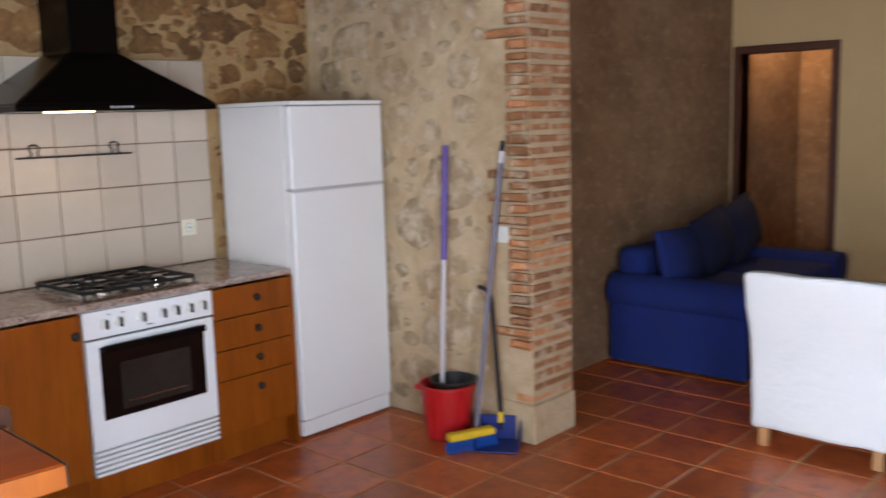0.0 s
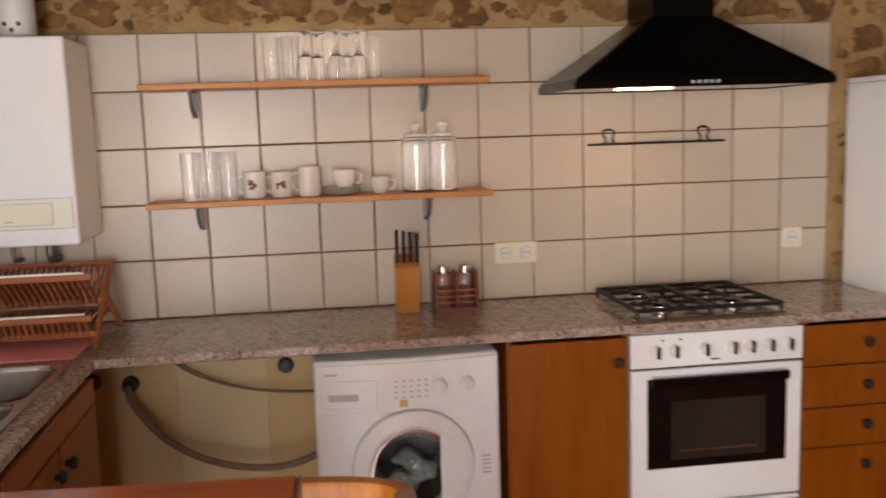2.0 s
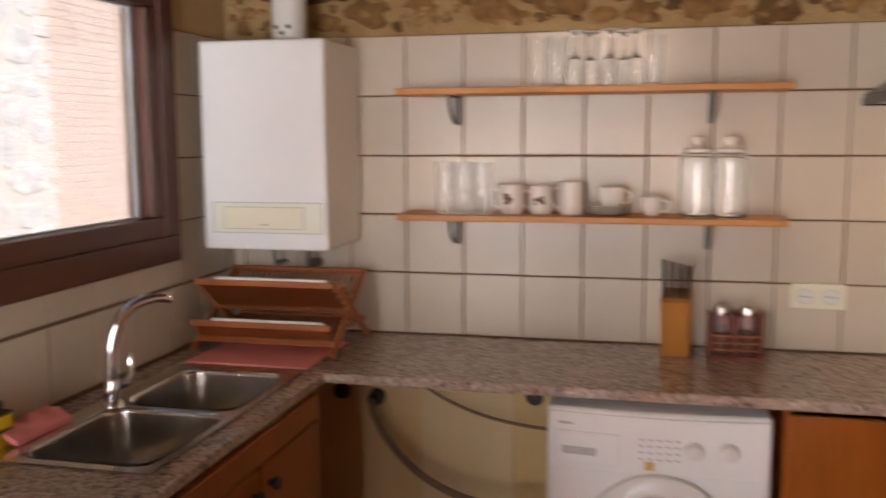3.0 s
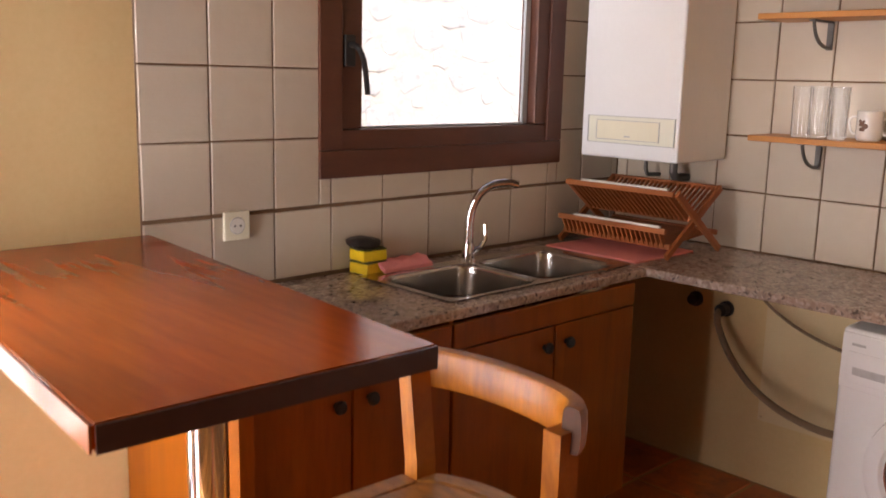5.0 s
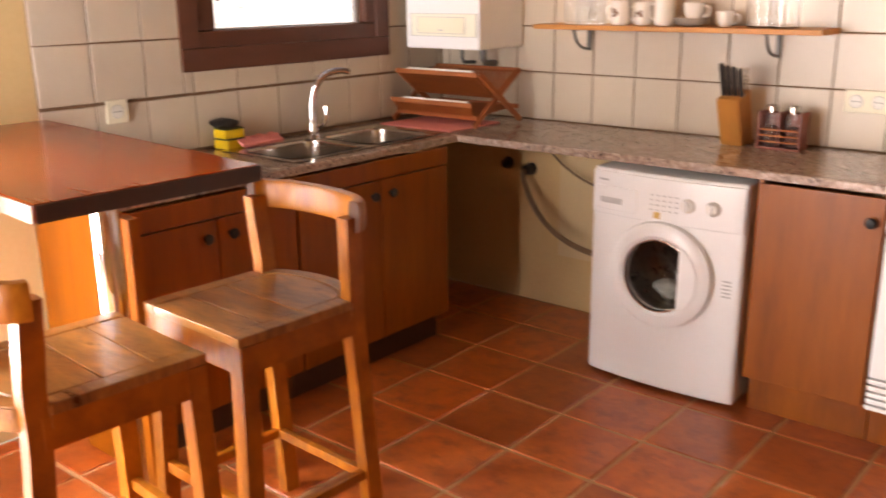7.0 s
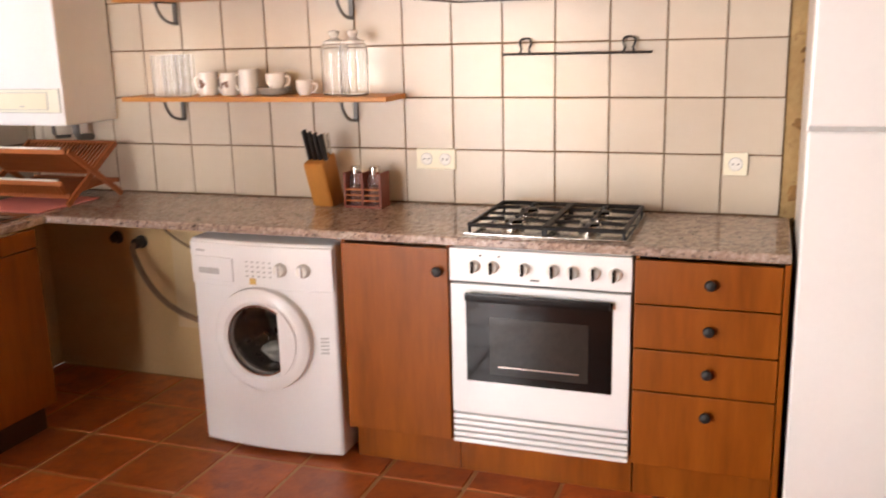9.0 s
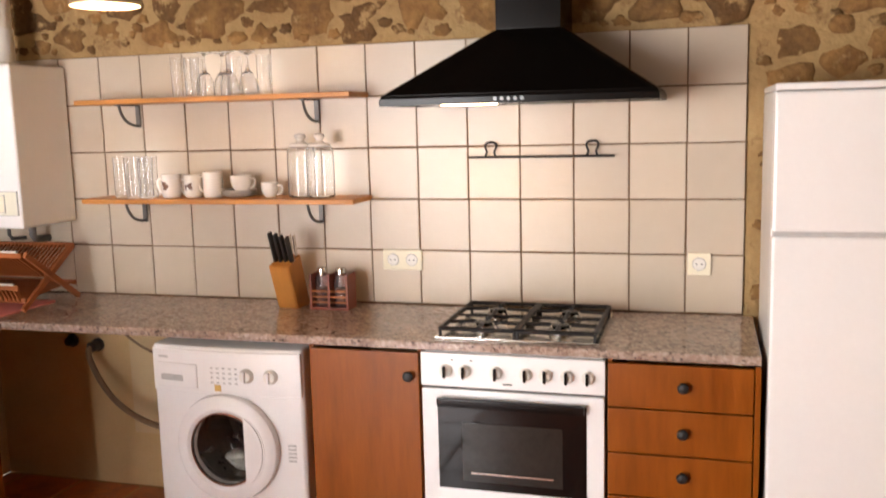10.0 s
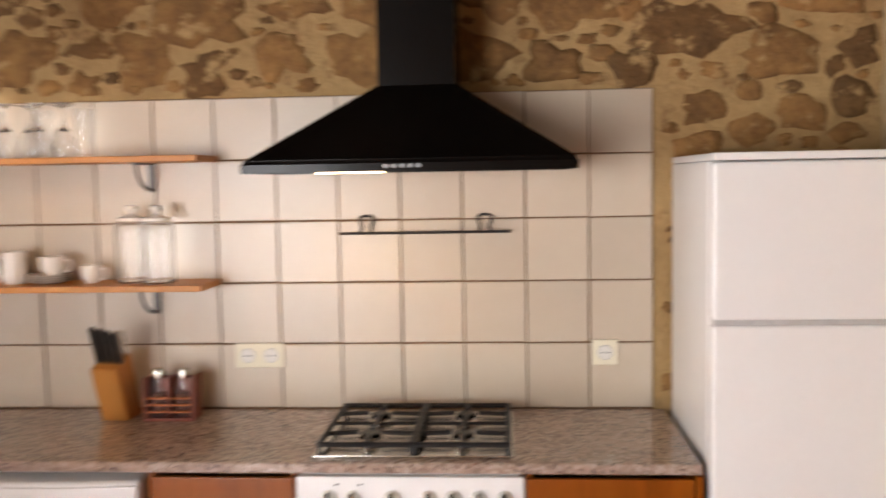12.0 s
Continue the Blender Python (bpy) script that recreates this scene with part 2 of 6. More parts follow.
    "out_wall": mat("sunlit_rubble", (0.58, 0.61, 0.65), 0.95, dark=(0.38, 0.41, 0.45), scale=9, fine=30, bump=0.6, bump_scale=14, smear=((0.63, 0.63, 0.63), 0.48, 0.62)),
    "out_mortar": mat("sunlit_mortar", (0.63, 0.63, 0.63), 0.95, mix=0.25, scale=9, bump=0.5, bump_scale=20),
    "yard_brick": mat("sunlit_pink_brick", (0.58, 0.49, 0.45), 0.9, mix=0.15, scale=7, bump=0.5, bump_scale=30),
    "ground": mat("pale_gravel", (0.42, 0.38, 0.32), 0.95, mix=0.35, scale=2, fine=40, bump=0.6, bump_scale=30),
    "panel_paint": mat("pale_cream_paint", (0.689, 0.525, 0.287), 0.6, mix=0.08, scale=4),
    "scour_green": mat("olive_scouring_fibre", (0.10, 0.11, 0.02), 0.9, mix=0.4, scale=60),
    "drum": mat("steel_drum", (0.30, 0.29, 0.28), 0.25, 1.0, mix=0.4, scale=20),
    "laundry": mat("grey_laundry", (0.55, 0.52, 0.46), 0.9, mix=0.6, scale=14, bump=0.5, bump_scale=20),
    "grey_print": mat("grey_print", (0.52, 0.52, 0.51), 0.5, mix=0.2, scale=30),
    "ochre_print": mat("ochre_sticker", (0.66, 0.42, 0.12), 0.5, mix=0.2, scale=30),
    "wood_dark": mat("dark_door_wood", (0.12, 0.034, 0.013), 0.45, mix=0.4, scale=3, stretch=(1, 1, 5)),
}


# ---- building helpers ----
def base_of(ob):
    at = Vector((0, 0, 0))
    while ob:
        at += ob.location
        ob = ob.parent
    return at


def part(name, bm, material, parent=None, label="", smooth=True):
    """Links a bmesh, drawn in world metres, as one mesh object under a thing or a part."""
    if parent is not None:
        bmesh.ops.translate(bm, verts=bm.verts, vec=-base_of(parent))
    data = bpy.data.meshes.new(name)
    bm.to_mesh(data)
    bm.free()
    for one in material if isinstance(material, (list, tuple)) else [material]:
        data.materials.append(M[one])
    if smooth:
        data.shade_smooth()
        data.set_sharp_from_angle(angle=radians(35))
    ob = new(name, data)
    ob.parent = parent
    if smooth and len(data.polygons) < 400:
        even = ob.modifiers.new("even_shading", "WEIGHTED_NORMAL")
        even.keep_sharp = True
    if label:
        tagged(ob, label)
    return ob


def thing(name, at, label, category, group="", kind=""):
    ob = new(name)
    ob.empty_display_size = 0.05
    ob.location = at
    return tagged(ob, label, category, group, kind)


def setting(name, bm, material, label="", category="", smooth=False):
    return tagged(part(name, bm, material, smooth=smooth), label, category, kind="structure")


def box(bm, x0, y0, z0, x1, y1, z1, bevel=0.0, seg=2, m=None, slot=0):
    r = bmesh.ops.create_cube(bm, size=1.0, matrix=Matrix.Translation(((x0 + x1) / 2, (y0 + y1) / 2, (z0 + z1) / 2)) @ Matrix.Diagonal((abs(x1 - x0), abs(y1 - y0), abs(z1 - z0), 1)))
    verts = r["verts"]
    if bevel:
        edges = list({e for v in verts for e in v.link_edges})
        made = bmesh.ops.bevel(bm, geom=edges, offset=bevel, segments=seg, affect="EDGES", profile=0.5)
        verts = list({v for f in made["faces"] for v in f.verts} | {v for v in verts if v.is_valid})
    if m is not None:
        bmesh.ops.transform(bm, matrix=m, verts=verts)
    if slot:
        for f in {f for v in verts for f in v.link_faces}:
            f.material_index = slot
    return verts


def B(*boxes, bevel=0.0, seg=2):
    bm = bmesh.new()
    for b in boxes:
        box(bm, *b, bevel=bevel, seg=seg)
    return bm


def lathe(bm, profile, at=(0, 0, 0), seg=24, axis="z", close=True):
    """Turns a profile of (radius, height) about an axis through a place."""
    rings = []
    for r, h in profile:
        ring = []
        for k in range(seg):
            a = 2 * math.pi * k / seg
            u, v = r * math.cos(a), r * math.sin(a)
            p = {"z": (u, v, h), "y": (u, h, v), "x": (h, u, v)}[axis]
            ring.append(bm.verts.new(Vector(p) + Vector(at)))
        rings.append(ring)
    for a, b in zip(rings, rings[1:]):
        for k in range(seg):
            bm.faces.new((a[k], a[(k + 1) % seg], b[(k + 1) % seg], b[k]))
    if close:
        bm.faces.new(rings[0])
        bm.faces.new(rings[-1])
    bmesh.ops.recalc_face_normals(bm, faces=bm.faces)
    return bm


def tube(bm, points, r, seg=10, r_end=None):
    """A round bar along a line of points."""
    pts = [Vector(p) for p in points]
    rings, n = [], len(pts)
    side = None
    for i, p in enumerate(pts):
        d = (pts[min(i + 1, n - 1)] - pts[max(i - 1, 0)]).normalized()
        if side is None:
            side = d.orthogonal().normalized()
        side = (side - d * side.dot(d)).normalized()
        up = d.cross(side)
        rad = r if r_end is None else r + (r_end - r) * i / (n - 1)
        rings.append([bm.verts.new(p + rad * (math.cos(2 * math.pi * k / seg) * side + math.sin(2 * math.pi * k / seg) * up)) for k in range(seg)])
    for a, b in zip(rings, rings[1:]):
        for k in range(seg):
            bm.faces.new((a[k], a[(k + 1) % seg], b[(k + 1) % seg], b[k]))
    bm.faces.new(rings[0])
    bm.faces.new(rings[-1])
    bmesh.ops.recalc_face_normals(bm, faces=bm.faces)
    return bm


def arc(p0, p1, p2, n=12):
    """A bent line from p0 to p2 that is drawn towards p1."""
    a, b, c = Vector(p0), Vector(p1), Vector(p2)
    return [(1 - t) ** 2 * a + 2 * t * (1 - t) * b + t * t * c for t in (i / n for i in range(n + 1))]


def prism(bm, outline, lo, hi, axis="z"):
    """Extrudes a flat outline between two heights along an axis."""
    def place(u, v, w):
        return {"z": (u, v, w), "y": (u, w, v), "x": (w, u, v)}[axis]
    low = [bm.verts.new(place(u, v, lo)) for u, v in outline]
    high = [bm.verts.new(place(u, v, hi)) for u, v in outline]
    n = len(outline)
    for k in range(n):
        bm.faces.new((low[k], low[(k + 1) % n], high[(k + 1) % n], high[k]))
    bm.faces.new(low)
    bm.faces.new(high)
    bmesh.ops.recalc_face_normals(bm, faces=bm.faces)
    return bm


# ---- structure ----
wall_kitchen = setting("wall_kitchen", B((WX - 0.35, 0.012, 0, 1.03, 0.40, CEIL)), "mortar", "rubble stone kitchen wall in sandy lime mortar", "wall")
# window wall, with the openings of window and entrance door
WY0, WY1, WZ0, WZ1 = -1.425, -0.47, 1.26, 2.03
DY0, DY1, DZ = -3.74, -2.79, 2.08
wall_window = setting("wall_window", B(
    (WX - 0.12, WY1, 0, WX, 0.012, CEIL), (WX - 0.12, WY0, 0, WX, WY1, WZ0), (WX - 0.12, WY0, WZ1, WX, WY1, CEIL),
    (WX - 0.12, DY1, 0, WX, WY0, CEIL), (WX - 0.12, DY0, DZ, WX, DY1, CEIL), (WX - 0.12, SY - 0.3, 0, WX, DY0, CEIL)),
    "cream", "cream plastered wall with window and entrance door", "wall")
wall_stub = setting("wall_stub", B((0.705, -1.48, 0.0, 1.03, 0.012, CEIL)), "pale_mortar", "pale rendered stone wall end beside the fridge", "wall")
wall_living = setting("wall_living", B((1.03, -1.0, 0, DX + 1.5, -0.6, CEIL)), "dark_stone", "dark unseen brown rough wall behind, dark to cut bounced light behind the sofa", "wall")
EY0, EY1, EZ = -1.755, -1.075, 2.00
wall_east = setting("wall_east", B((DX, EY1, 0, DX + 0.15, -1.0, CEIL), (DX, EY0, EZ, DX + 0.15, EY1, CEIL), (DX, SY - 0.3, 0, DX + 0.15, EY0, CEIL)),
                    "cream", "pale yellow plastered wall with a doorway", "wall")
# unseen wall: dark to cut bounced light, opening added for the fill lamp
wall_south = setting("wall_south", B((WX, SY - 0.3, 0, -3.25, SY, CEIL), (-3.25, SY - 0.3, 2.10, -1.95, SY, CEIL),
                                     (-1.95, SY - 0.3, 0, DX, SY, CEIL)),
                     "dark_stone", "unseen brown rough wall behind, dark to cut bounced light", "wall")
corridor_wall = setting("wall_corridor", B((DX + 1.4, -3.2, 0, DX + 1.6, -1.0, CEIL), (DX + 0.15, -3.4, 0, DX + 1.4, -3.2, CEIL)), "dark_stone", "brown stone corridor wall in lamp light", "wall")
# unseen ceiling closes the room, its dark colour keeps the fill low
ceiling = setting("ceiling", B((WX - 0.35, SY - 0.3, CEIL, DX + 1.6, 0.4, CEIL + 0.12)), "ceiling", "unseen board ceiling, kept dark to cut bounced light", "ceiling")
floor = setting("floor", B((WX, SY, -0.10, DX + 1.4, 0.012, -0.004)), "floor_grout", "terracotta tiled floor with pale joints", "floor")
ground = setting("ground", B((-400, -400, -0.40, 400, 400, -0.14)), "ground", "pale gravel ground outdoors", "ground")
under_plaster = setting("trim_plaster", B((WX, 0.004, 0.0, 0.70, 0.012, CB)), "cream", "cream painted plaster below the worktop", "wall")
grout_k = setting("trim_grout_kitchen", B((WX, 0.005, CB, 0.0, 0.012, TOP)), "grout", "brown grout bed of the wall tiles", "grout")
TL = -2.07
grout_w = setting("trim_grout_window", B((WX, TL, CB, WX + 0.006, WY0, TOP), (WX, WY1, CB, WX + 0.006, 0.005, TOP), (WX, WY0, CB, WX + 0.006, WY1, WZ0)),
                  "grout", "brown grout bed of the wall tiles", "grout")


# ---- openings ----
def build_window():
    w = thing("window_1", (WX, -0.95, 1.18), "brown wooden casement window above the sink", "window", kind="structure")
    x0, x1 = WX - 0.10, WX + 0.022
    y0, y1, z0, z1 = -1.51, -0.388, 1.180, 2.11
    f = 0.085
    bm = B((x0, y0, z0, x1, y1, z0 + f), (x0, y0, z1 - f, x1, y1, z1), (x0, y0, z0 + f, x1, y0 + f, z1 - f), (x0, y1 - f, z0 + f, x1, y1, z1 - f), bevel=0.006)
    part("window_frame", bm, "frame", w)
    s = 0.07
    a0, a1, b0, b1 = y0 + f - 0.008, y1 - f + 0.008, z0 + f - 0.008, z1 - f + 0.008
    bm = B((x0 + 0.02, a0, b0, x1 - 0.010, a1, b0 + s), (x0 + 0.02, a0, b1 - s, x1 - 0.010, a1, b1), (x0 + 0.02, a0, b0 + s, x1 - 0.010, a0 + s + 0.02, b1 - s), (x0 + 0.02, a1 - s, b0 + s, x1 - 0.010, a1, b1 - s), bevel=0.008)
    sash = part("sash", bm, "frame", w)
    g = (a0 + s + 0.02, a1 - s, b0 + s, b1 - s)
    bm = B((x0 + 0.05, g[0] - 0.004, g[2] - 0.004, x0 + 0.062, g[1] + 0.004, g[3] + 0.004))
    pane = part("pane", bm, "pane", sash, "clear window glass")
    pane.visible_shadow = False
    bm = B((x0 + 0.062, g[0], g[2], x0 + 0.072, g[1], g[2] + 0.006), (x0 + 0.062, g[1] - 0.028, g[2], x0 + 0.074, g[1] - 0.002, g[3]), (x0 + 0.062, g[0], g[3] - 0.006, x0 + 0.072, g[1], g[3]), bevel=0.001)
    part("seal", bm, "seal", sash, "pale grey glazing seal")
    bm = B((x1 - 0.012, -1.42, 1.515, x1 + 0.004, -1.38, 1.61), bevel=0.006)
    tube(bm, arc((x1 + 0.003, -1.40, 1.58), (x1 + 0.055, -1.40, 1.585), (x1 + 0.042, -1.375, 1.51), 6) + [Vector((x1 + 0.036, -1.36, 1.435))], 0.009, 8)
    part("handle", bm, "dark_plastic", w, "black window handle")
    # outer sill
    part("window_sill", B((WX - 0.40, WY0 - 0.03, WZ0 - 0.03, x0, WY1 + 0.03, WZ0 + 0.004), bevel=0.004), "out_mortar", w, "pale stone outer sill")


def build_entrance():
    d = thing("door_1", (WX, -2.79, 0), "open glazed brown wooden entrance door", "door", kind="structure")
    # frame in the wall
    part("door_frame", B((WX - 0.14, DY0, 0, WX + 0.02, DY0 + 0.06, DZ), (WX - 0.14, DY1 - 0.06, 0, WX + 0.02, DY1, DZ), (WX - 0.14, DY0 + 0.06, DZ - 0.06, WX + 0.02, DY1 - 0.06, DZ), bevel=0.005), "frame", d)
    part("threshold", B((WX - 0.30, DY0 + 0.06, -0.012, WX + 0.02, DY1 - 0.06, 0.012), bevel=0.004), "out_mortar", d, "pale worn threshold")
    # leaf swung square into the room
    ya, yb = -2.815, -2.760
    xa, xb = WX + 0.03, -2.505
    zt = 2.04
    leaf = part("leaf", B((xa, ya, 0.01, xa + 0.10, yb, zt), (xb - 0.085, ya, 0.01, xb, yb, zt), (xa + 0.10, ya, 0.01, xb - 0.085, yb, 0.20), (xa + 0.10, ya, zt - 0.10, xb - 0.085, yb, zt), bevel=0.006), "frame", d)
    p = part("glass", B((xa + 0.095, -2.793, 0.195, xb - 0.08, -2.783, zt - 0.095)), "pane", leaf, "clear door glass")
    p.visible_shadow = False
    part("seal", B((xb - 0.002, ya + 0.012, 0.03, xb + 0.006, yb - 0.018, zt - 0.02), bevel=0.002), "seal", leaf, "grey weather strip")
    for y, s in ((yb, 1), (ya, -1)):
        bm = B((xb - 0.075, min(y, y + s * 0.008), 0.92, xb - 0.035, max(y, y + s * 0.008), 1.12), bevel=0.003)
        tube(bm, [(xb - 0.055, y, 1.06), (xb - 0.055, y + s * 0.045, 1.06), (xb - 0.065, y + s * 0.058, 1.06), (xb - 0.16, y + s * 0.060, 1.055)], 0.0105, 10)
        part("handle", bm, "dark_plastic" if s < 0 else "chrome", leaf, "door lever handle")


def build_doorway():
    d = thing("door_2", (DX, -1.42, 0), "dark wooden door frame, door standing open", "door", kind="structure")
    o = 0.055
    part("door_frame", B((DX - 0.02, EY1, 0, DX + 0.16, EY1 + o, EZ + o), (DX - 0.02, EY0 - o, 0, DX + 0.16, EY0, EZ + o), (DX - 0.02, EY0, EZ, DX + 0.16, EY1, EZ + o), bevel=0.004), "wood_dark", d)
    part("leaf", B((DX + 0.17, EY0 - 0.02, 0.01, DX + 0.86, EY0 + 0.02, EZ - 0.04), bevel=0.004), "wood_dark", d, "dark wooden door leaf swung open")


build_window()
build_entrance()
build_doorway()


# added door frame, never in view, around the south fill lamp's opening
def build_fill_door_frame(name, x0, x1, z0, z1):
    w = thing(name, ((x0 + x1) / 2, SY, z0), "added brown double door frame around the fill light, out of view", "door", kind="structure")
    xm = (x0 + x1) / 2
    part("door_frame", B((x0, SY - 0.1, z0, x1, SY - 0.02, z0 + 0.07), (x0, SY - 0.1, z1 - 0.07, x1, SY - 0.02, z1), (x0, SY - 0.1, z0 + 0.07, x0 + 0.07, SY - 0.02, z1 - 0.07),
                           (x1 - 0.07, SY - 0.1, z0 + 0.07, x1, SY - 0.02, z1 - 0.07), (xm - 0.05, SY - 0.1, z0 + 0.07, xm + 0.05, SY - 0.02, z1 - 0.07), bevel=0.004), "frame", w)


build_fill_door_frame("door_3", -3.25, -1.95, 0.0, 2.10)


# ---- kitchen: worktops and units ----
def build_worktop():
    t = thing("granite_worktop", (-2.3, -0.5, CB), "L-shaped pink-brown polished granite worktop", "worktop")
    x0, x1, yf = WX + 0.012, 0.035, -0.578
    xi, ye = -2.735, -2.17
    sx0, sx1, sy0, sy1 = -3.17, -2.80, -1.40, -0.60   # sink cut-out
    long_slab = B((x0, yf, CB, x1, -0.001, CT))
    sink_slab = B((sx1, ye, CB, xi, yf - 0.0015, CT), (x0, ye, CB, sx0, yf - 0.0015, CT), (sx0, ye, CB, sx1, sy0, CT), (sx0, sy1, CB, sx1, yf - 0.0015, CT))
    for bm in (long_slab, sink_slab):
        bmesh.ops.remove_doubles(bm, verts=bm.verts, dist=0.0005)
        slab = part("slab", bm, "granite", t, smooth=False)
        bev = slab.modifiers.new("edge", "BEVEL")
        bev.width, bev.segments, bev.limit_method, bev.angle_limit = 0.005, 2, "ANGLE", radians(60)


build_worktop()


def knob(x, y, z, parent, face="-y"):
    bm = bmesh.new()
    prof = [(0.0085, 0.0), (0.0085, 0.010), (0.016, 0.014), (0.018, 0.020), (0.014, 0.027), (0.004, 0.030)]
    if face == "-y":
        lathe(bm, [(r, -h) for r, h in prof], (x, y, z), 16, "y")
    else:
        lathe(bm, prof, (x, y, z), 16, "x")
    return part("knob", bm, "black_matt", parent, "black round knob")


YF = -0.565


def front(name, x0, x1, z0, z1, parent):
    """A cabinet front of varnished wood, seen from the room, in the long run."""
    bm = B((x0 + 0.002, YF - 0.019, z0 + 0.002, x1 - 0.002, YF, z1 - 0.002), bevel=0.004)
    return part(name, bm, "cab", parent)


def build_door_cabinet():
    c = thing("base_cabinet", (-1.24, -0.3, 0), "orange-brown varnished wooden base cabinet with one door", "cabinet")
    part("body", B((-1.452, YF + 0.001, 0.14, -1.436, -0.02, CB - 0.002), (-1.058, YF + 0.001, 0.14, -1.044, -0.02, CB - 0.002), (-1.436, YF + 0.001, 0.14, -1.058, -0.02, 0.158)), "cab", c)
    d = front("door", -1.447, -1.046, 0.148, CB - 0.008, c)
    knob(-1.082, YF - 0.019, 0.765, d)
    part("plinth", B((-1.45, -0.505, 0.0, -1.044, -0.49, 0.139)), "cab", c)


def build_drawer_cabinet():
    c = thing("drawer_cabinet", (-0.2, -0.3, 0), "orange-brown wooden base cabinet with four drawers", "cabinet")
    part("body", B((-0.424, YF + 0.001, 0.14, -0.41, -0.02, CB - 0.002), (0.018, YF - 0.02, 0.0, 0.034, -0.02, CB - 0.002), (-0.41, YF + 0.001, 0.14, 0.018, -0.02, 0.158)), "cab", c)
    for z0, z1, kz in ((0.699, CB - 0.008, 0.778), (0.551, 0.699, 0.630), (0.408, 0.551, 0.489), (0.148, 0.408, 0.345)):
        d = front("drawer", -0.425, 0.017, z0, z1, c)
        knob(-0.192, YF - 0.019, kz, d)
    part("plinth", B((-0.424, -0.505, 0.0, 0.016, -0.49, 0.139)), "cab", c)


def build_oven():
    o = thing("oven", (-0.735, -0.3, 0.14), "white built-in oven with black glass door and seven knobs", "oven")
    x0, x1 = -1.040, -0.430
    part("body", B((x0 + 0.01, YF + 0.002, 0.15, x1 - 0.01, -0.04, CB - 0.002)), "white", o)
    panel = part("control_panel", B((x0, YF - 0.024, 0.735, x1, YF, CB - 0.004), bevel=0.004), "white", o)
    for x in (-0.952, -0.888, -0.782, -0.684, -0.620, -0.551, -0.484):
        bm = bmesh.new()
        lathe(bm, [(0.021, 0.0), (0.021, -0.006), (0.018, -0.018), (0.016, -0.020)], (x, YF - 0.024, 0.792), 20, "y")
        k = part("oven_knob", bm, "white_matt", panel, "white oven knob")
        part("pointer", B((x - 0.0045, YF - 0.056, 0.772, x + 0.0045, YF - 0.043, 0.812), bevel=0.002), "black", k, "black grip bar")
    for a, b, z in ((-0.934, -0.926, 0.826), (-0.870, -0.862, 0.826), (-0.76, -0.73, 0.752)):
        part("mark", B((a, YF - 0.0255, z, b, YF - 0.0235, z + 0.004)), "black", panel)
    door = part("oven_door", B((x0 + 0.002, YF - 0.026, 0.262, x1 - 0.002, YF, 0.728), bevel=0.006), "white", o)
    part("glass", B((-0.983, YF - 0.0285, 0.385, -0.488, YF - 0.0245, 0.697), bevel=0.0015), "black_glass", door, "black oven glass")
    part("inner_window", B((-0.90, YF - 0.0305, 0.415, -0.565, YF - 0.0283, 0.618), bevel=0.0008), "oven_glass", door, "smoked inner oven window")
    part("oven_shelf", B((-0.87, YF - 0.0318, 0.443, -0.595, YF - 0.0303, 0.447)), "steel", door, "steel oven shelf edge")
    bm = B((-0.978, YF - 0.060, 0.676, -0.492, YF - 0.045, 0.706), bevel=0.005)
    box(bm, -0.965, YF - 0.048, 0.683, -0.945, YF - 0.024, 0.699)
    box(bm, -0.525, YF - 0.048, 0.683, -0.505, YF - 0.024, 0.699)
    part("handle", bm, "black", door, "black bar handle")
    # black bar set into the slot, stands for the shade between panel and door
    part("gap", B((x0 + 0.004, YF - 0.014, 0.729, x1 - 0.004, YF - 0.004, 0.734)), "black_matt", o)
    for k in range(5):
        z = 0.148 + k * 0.0225
        part("vent_slat", B((x0 + 0.002, YF - 0.024, z, x1 - 0.002, YF - 0.004, z + 0.016), bevel=0.004), "white", o)
    part("vent_back", B((x0 + 0.004, YF - 0.004, 0.145, x1 - 0.004, YF + 0.001, 0.262)), "grey_print", o)
    part("plinth", B((x0, -0.505, 0.0, x1, -0.49, 0.139)), "cab", o)


